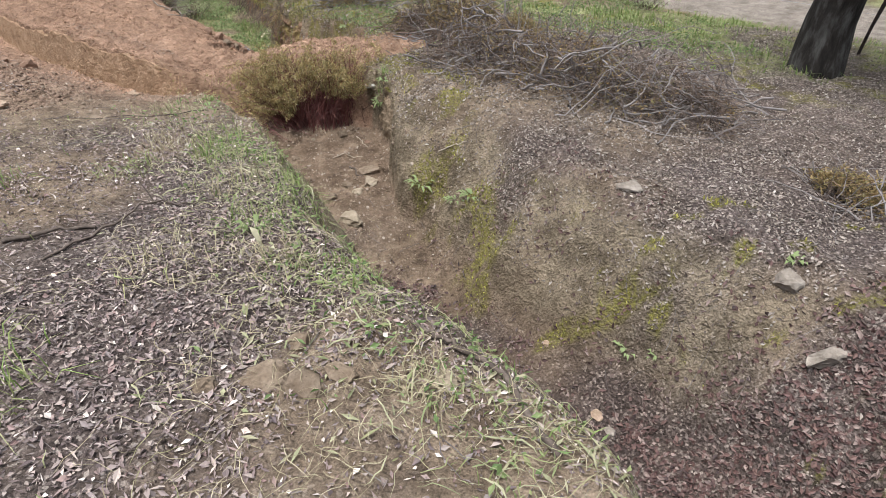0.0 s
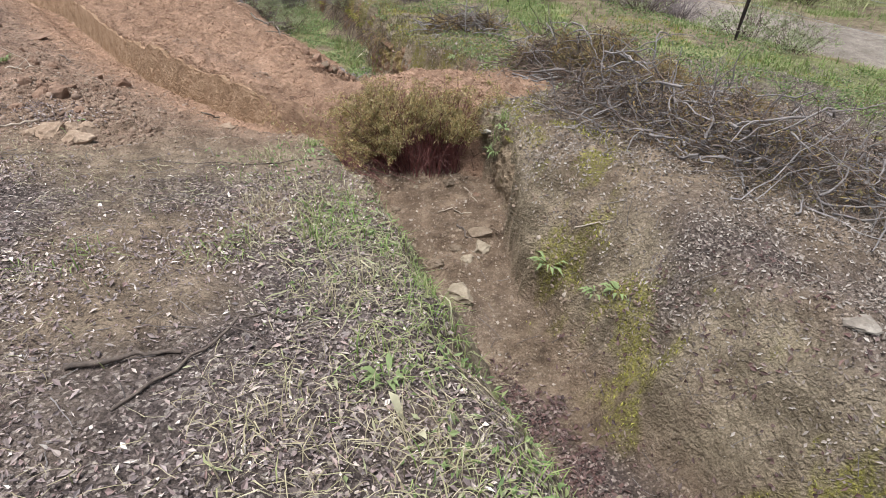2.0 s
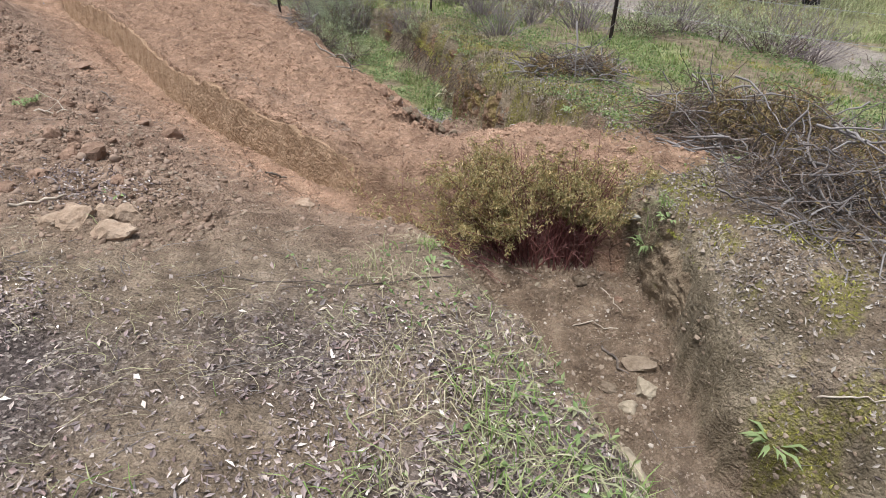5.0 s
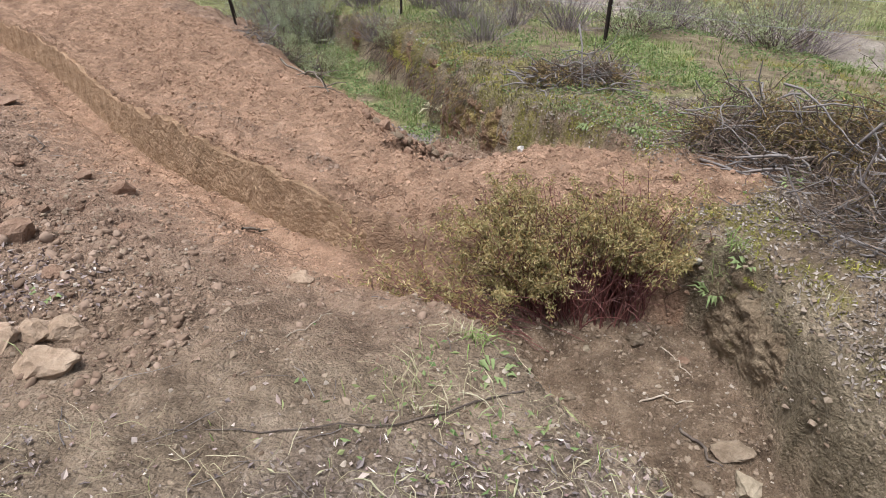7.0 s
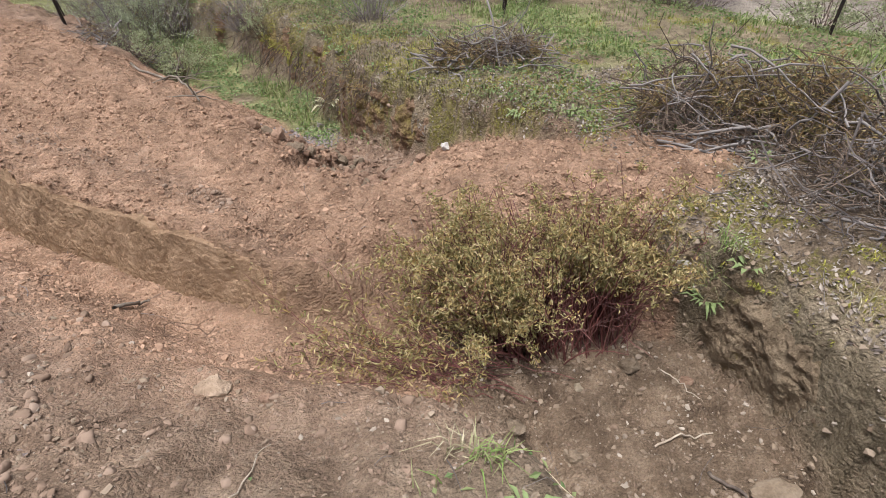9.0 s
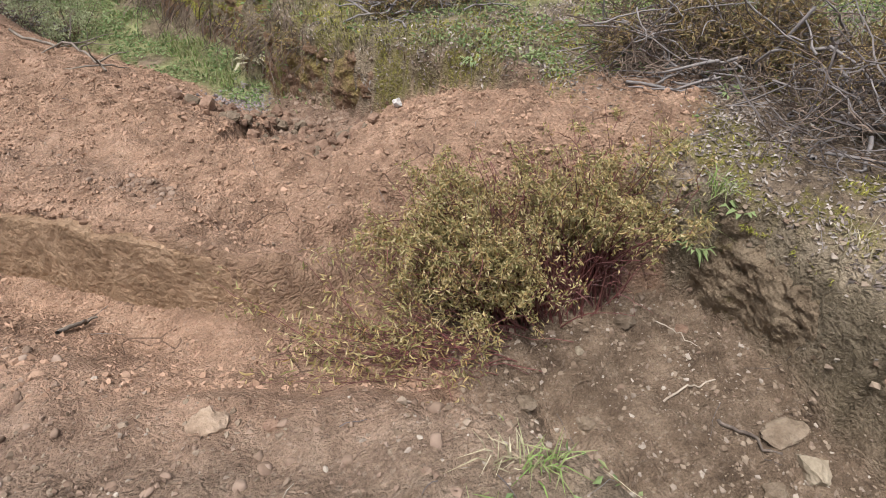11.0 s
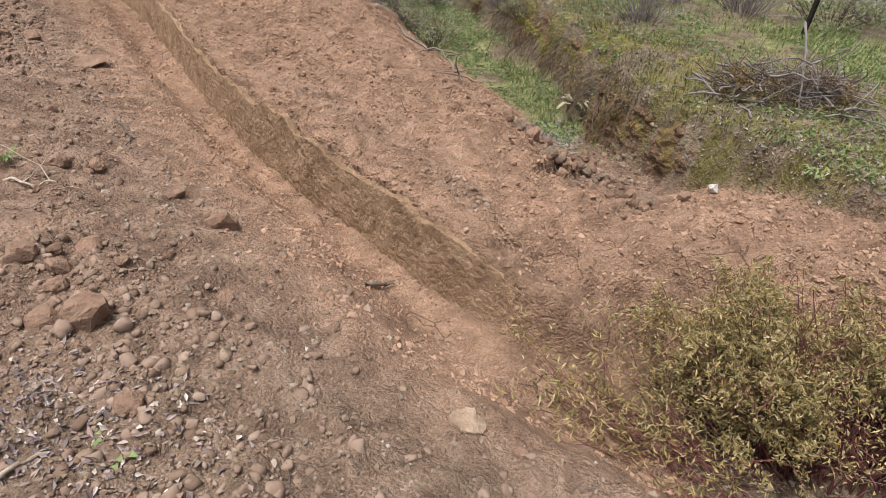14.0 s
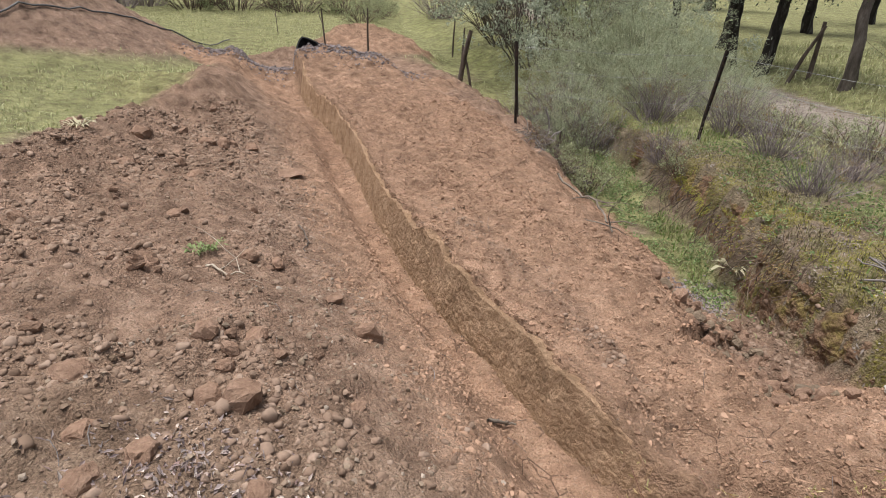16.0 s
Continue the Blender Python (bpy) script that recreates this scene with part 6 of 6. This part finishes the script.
# damp leaves in the gully
x, y = scatter(70000, (-1.2, 4.0, 0.0, 4.2), lambda m, x, y: (0.10 * (m["gd"] > 0) * (m["gd"] < 1.4) * (y < 4) + m["damp"]) * (0.15 + 0.85 * sstep(0.36, 0.52, patch(x, y, 0.35, 65))), rng)
n = len(x)
v, f = flats(x, y, rng.uniform(0.02, 0.055, n), rng.uniform(0.012, 0.028, n), rng, 0.008, 0.75)
stuff("damp_leaves", v, f, LITTER_RED, "damp red-brown leaves on the gully floor", "leaf litter")
# straw
x, y = scatter(17000, (-4.5, 0.5, 0.3, 5.4), lambda m, x, y: (0.1 + 0.9 * sstep(0.45, -0.1, m["lip"] + 0.6 * (patch(x, y, 0.35, 58) - 0.5))) * (m["lip"] < 0.8) * (1 - m["dug"]) * sstep(5.0, 4.0, y) * (0.4 + 0.6 * sstep(-1.2, 0.0, m["lip"])) * sstep(0.38, 0.56, patch(x, y, 0.6, 67)), rng)
n = len(x)
v, f = ribbons(x, y, rng.uniform(0.04, 0.22, n), rng.uniform(0.001, 0.003, n), rng, 0.015, 0.9)
stuff("straw", v, f, STRAW, "loose dry grass stems lying on the mulch", "straw")
# short grass among the mulch, thick along the gully's near lip
x, y = scatter(16000, (-4.2, 0.6, 0.3, 5.2), lambda m, x, y: (m["lip"] < 0.3) * (1 - m["dug"]) * (0.05 + 0.7 * sstep(-0.8, 0.0, m["lip"])) * sstep(0.45, 0.62, patch(x, y, 0.45, 69)), rng)
n = len(x)
v, f = blades(x, y, rng.uniform(0.03, 0.12, n), rng.uniform(0.003, 0.007, n), rng, 0.9)
stuff("short_grass", v, f, GRASS, "sparse short green grass among the mulch", "grass")
x, y = scatter(4600, (-3.0, 0.6, 0.3, 4.6), lambda m, x, y: (0.06 + 0.94 * sstep(0.45, -0.1, m["lip"] + 0.6 * (patch(x, y, 0.35, 58) - 0.5))) * (m["lip"] < 0.8) * (1 - m["dug"]) * sstep(-1.2, -0.1, m["lip"]) * sstep(0.48, 0.62, patch(x, y, 0.45, 68)), rng)
n = len(x)
v, f = ribbons(x, y, rng.uniform(0.04, 0.22, n), 0.0015 + 0.008 * rng.random(n) ** 2.5, rng, 0.02, 0.9)
stuff("cut_grass", v, f, PALE_LEAF, "wilted pale strap leaves of cut grass on the gully's edge", "grass")
# crumbs of soil
soil_keep = lambda m, x, y: m["dug"] * (1 - 0.97 * m["spoil"]) * (1 - 0.4 * m["scrape"]) * (0.25 + 0.75 * sstep(0.38, 0.62, patch(x, y, 0.7, 71))) * (1 - m["wash"]) * (1 - 0.9 * (np.abs(m["gd"]) < 0.9) * (y < 6.3))
x, y = scatter(48000, (-8.2, -0.5, 3.9, 8.6), soil_keep, rng)
n = len(x)
v, f = crumbs(x, y, 0.005 + 0.009 * rng.random(n) ** 2, rng, 0.40, OCTA, 0.2)
stuff("soil_crumbs", v, f, CRUMB, "small red-brown crumbs of dug soil", "soil")
x, y = scatter(46000, (-9.0, -2.4, 4.0, 9.2), lambda m, x, y: m["dug"] * (1 - 0.4 * m["tan"]) * (1 - 0.6 * m["scrape"]) * (1 - m["spoil"]) * (0.15 + 0.85 * sstep(0.42, 0.60, patch(x, y, 0.55, 73))), rng)
n = len(x)
v, f = crumbs(x, y, 0.007 + 0.030 * rng.random(n) ** 2.7, rng, 0.42, CLODLET, 0.085)
stuff("soil_lumps", v, f, CRUMB, "small rough lumps of red-brown dug soil", "soil", True)
x, y = scatter(130000, (-9.5, 0.4, 5.6, 12), lambda m, x, y: (1 - 0.92 * m["cutwall"]) * m["spoil"] * (0.25 + 0.8 * sstep(0.4, 0.62, patch(x, y, 0.5, 75))), rng)
n = len(x)
v, f = crumbs(x, y, 0.006 + 0.014 * rng.random(n) ** 3, rng, 0.42, OCTA, 0.2)
stuff("ridge_crumbs", v, f, RIDGE_CRUMB, "small lumps of red soil on the ridge", "soil")
x, y = scatter(60000, (-9.5, 0.4, 5.6, 12), lambda m, x, y: (1 - 0.92 * m["cutwall"]) * m["spoil"] * (0.12 + 0.88 * sstep(0.42, 0.62, patch(x, y, 0.4, 76))), rng)
n = len(x)
v, f = crumbs(x, y, 0.008 + 0.024 * rng.random(n) ** 3.4, rng, 0.42, LUMP, 0.16)
stuff("ridge_lumps", v, f, RIDGE_CRUMB, "rough lumps of red soil on the ridge", "soil")
x, y = scatter(44000, (-5.4, 0.3, 3.3, 6.6), lambda m, x, y: (1 - m["spoil"]) * (0.03 + 0.6 * (np.abs(m["gd"]) < 0.9) * (y > 3.6) * (y < 6.4) + 0.4 * (m["gd"] < -0.9) * sstep(3.8, 4.4, y) * (0.2 + 0.8 * sstep(0.4, 0.6, patch(x, y, 0.5, 59)))) * (1 - 0.6 * m["green"]), rng)
n = len(x)
v, f = crumbs(x, y, 0.005 + 0.02 * rng.random(n) ** 3.5, rng, 0.42, LUMP, 0.16)
stuff("grey_crumbs", v, f, CRUMB_GREY, "small grey-brown crumbs and pebbles on the earth", "soil")
# moss
x, y = scatter(110000, (-3.5, 3.0, 1.6, 11.0), lambda m, x, y: m["moss"] * sstep(0.36, 0.55, patch(x, y, 0.15, 77)), rng)
n = len(x)
v, f = blades(x, y, rng.uniform(0.012, 0.042, n), rng.uniform(0.006, 0.013, n), rng, 0.6)
stuff("moss", v, f, MOSS, "yellow-green moss cushions along the gully's lip", "moss")
# grass of the bank, the wash and the meadow
x, y = scatter(100000, (-5.0, 5.5, 5.0, 13.5), lambda m, x, y: m["green"] * (m["gd"] > 0.2) * (1 - m["wall"]) * (1 - m["road"]) * (0.1 + 0.9 * sstep(0.44, 0.60, patch(x, y, 0.5, 79))), rng)
n = len(x)
v, f = blades(x, y, rng.uniform(0.04, 0.15, n), rng.uniform(0.006, 0.015, n), rng, 0.9)
stuff("bank_grass", v, f, GRASS, "fresh green grass on the bank behind the gully", "grass")
x, y = scatter(50000, (-7.5, -2.2, 8.6, 14.5), lambda m, x, y: m["wash"] * sstep(0.36, 0.54, patch(x, y, 0.35, 83)), rng)
n = len(x)
v, f = leaves(np.stack([x, y, height(x, y) + rng.uniform(0.005, 0.05, n)], -1), rng.normal(size=(n, 3)) * [1, 1, 0.3] + [0, 0, 0.25], rng.uniform(0.02, 0.06, n), rng.uniform(0.010, 0.030, n), rng)
stuff("wash_weeds", v, f, CLOVER, "low green weeds on the wash floor", "weeds")
x, y = scatter(28000, (-6.5, 10.0, 12.5, 26), lambda m, x, y: m["green"] * (1 - m["road"]) * sstep(0.3, 0.55, patch(x, y, 1.5, 85)), rng)
n = len(x)
v, f = blades(x, y, rng.uniform(0.06, 0.26, n), rng.uniform(0.012, 0.03, n), rng, 0.8)
stuff("meadow_grass", v, f, FIELD_GRASS, "pale green meadow grass behind the fence", "grass")
x, y = scatter(45000, (-26, -6, 5.0, 26), lambda m, x, y: m["green"] * (m["gd"] < 0) * sstep(0.32, 0.55, patch(x, y, 1.2, 87)), rng)
n = len(x)
v, f = blades(x, y, rng.uniform(0.03, 0.11, n), rng.uniform(0.010, 0.022, n), rng, 0.9)
stuff("field_grass", v, f, FIELD_GRASS, "short yellow-green grass on open ground", "grass")
# brown growth and leaves on the brink of the wash
x, y = scatter(34000, (-6.0, -1.0, 7.3, 13.0), lambda m, x, y: m["brink"] * (0.2 + 0.8 * sstep(0.42, 0.58, patch(x, y, 0.35, 111))), rng)
n = len(x)
v, f = blades(x, y, rng.uniform(0.03, 0.13, n), rng.uniform(0.004, 0.010, n), rng, 1.1)
stuff("brink_straw", v, f, BANK_STRAW, "withered brown grass on the brink of the wash", "grass")
x, y = scatter(30000, (-6.0, -1.0, 7.3, 13.0), lambda m, x, y: m["brink"] * sstep(0.45, 0.6, patch(x, y, 0.5, 113)), rng)
n = len(x)
v, f = flats(x, y, 0.015 + 0.04 * rng.random(n) ** 2, rng.uniform(0.008, 0.022, n), rng, 0.01, 0.7)
stuff("brink_leaves", v, f, LITTER_PALE, "dry fallen leaves on the brink of the wash", "leaf litter")
# the gravel by the tub, and pebbles of the wash
s = rng.random(15000)
x, y = -12.9 + 3.0 * s + rng.normal(size=15000) * 0.24, 11.7 + 1.85 * s + rng.normal(size=15000) * 0.26
v, f = crumbs(x, y, rng.uniform(0.012, 0.03, 15000), rng, 0.1, OCTA)
stuff("gravel", v, f, GRAVEL, "strip of purple-grey gravel crossing the soil", "gravel")
x, y = -3.3 + rng.normal(size=900) * 0.16, 9.5 + rng.normal(size=900) * 0.22
v, f = crumbs(x, y, rng.uniform(0.008, 0.024, 900), rng, 0.35, OCTA)
stuff("dark_gravel", v, f, GRAVEL, "dark wet gravel at the wash's end", "gravel")
# twigs on the ground
x, y = scatter(1500, (-6, 4, 0.5, 8.5), lambda m, x, y: (1 - 0.85 * m["dug"]) * 0.8, rng)
n = len(x)
a = rng.uniform(0, 6.28, n)
P = wander(np.stack([x, y, height(x, y)], -1), np.stack([np.cos(a), np.sin(a), np.zeros(n)], -1), rng.uniform(0.05, 0.25, n), 5, 0.35, rng)
P[..., 2] = height(P[..., 0].ravel(), P[..., 1].ravel()).reshape(n, 5) + 0.006
v, f = tubes(P, rng.uniform(0.001, 0.0026, n)[:, None] * np.linspace(1, 0.5, 5), 4)
stuff("fallen_twigs", v, f, DEAD_TWIG, "thin dry twigs scattered on the ground", "twigs")
# wilted leaves pulled out along the near lip
x, y = scatter(5000, (-3.2, 0.5, 0.4, 4.6), lambda m, x, y: (m["lip"] < 0.3) * sstep(-1.2, 0.1, m["lip"]) * sstep(0.48, 0.62, patch(x, y, 0.5, 89)), rng)
n = len(x)
v, f = flats(x, y, rng.uniform(0.02, 0.085, n), rng.uniform(0.006, 0.017, n), rng, 0.014, 0.5)
stuff("wilted_leaves", v, f, PALE_LEAF, "wilted pale green leaves strewn along the gully's edge", "leaf litter")
# leafy weeds on the bank top
x, y = scatter(44000, (-4.0, 4.0, 6.2, 13.0), lambda m, x, y: (m["gd"] > 0.5) * (1 - m["wall"]) * (1 - m["spoil"]) * (1 - m["road"]) * sstep(5.4, 7.2, y + 0.3 * x) * sstep(0.47, 0.60, patch(x, y, 0.5, 101)), rng)
n = len(x)
v, f = leaves(np.stack([x, y, height(x, y) + rng.uniform(0.004, 0.05, n)], -1), rng.normal(size=(n, 3)) * [1, 1, 0.3] + [0, 0, 0.3], rng.uniform(0.02, 0.055, n), rng.uniform(0.01, 0.026, n), rng)
stuff("bank_weeds", v, f, GREEN_LEAF, "low leafy green weeds on the bank", "weeds")
# green leafy weeds along the near lip
x, y = scatter(9000, (-3.0, 0.6, 0.4, 5.0), lambda m, x, y: (m["lip"] < 0.35) * (1 - m["dug"]) * sstep(-0.9, 0.0, m["lip"]) * sstep(0.50, 0.60, patch(x, y, 0.4, 103)), rng)
n = len(x)
v, f = leaves(np.stack([x, y, height(x, y) + rng.uniform(0.004, 0.05, n)], -1), rng.normal(size=(n, 3)) * [1, 1, 0.3] + [0, 0, 0.3], rng.uniform(0.015, 0.05, n), rng.uniform(0.008, 0.022, n), rng)
stuff("lip_weeds", v, f, GREEN_LEAF, "small green leafy weeds along the gully's edge", "weeds")
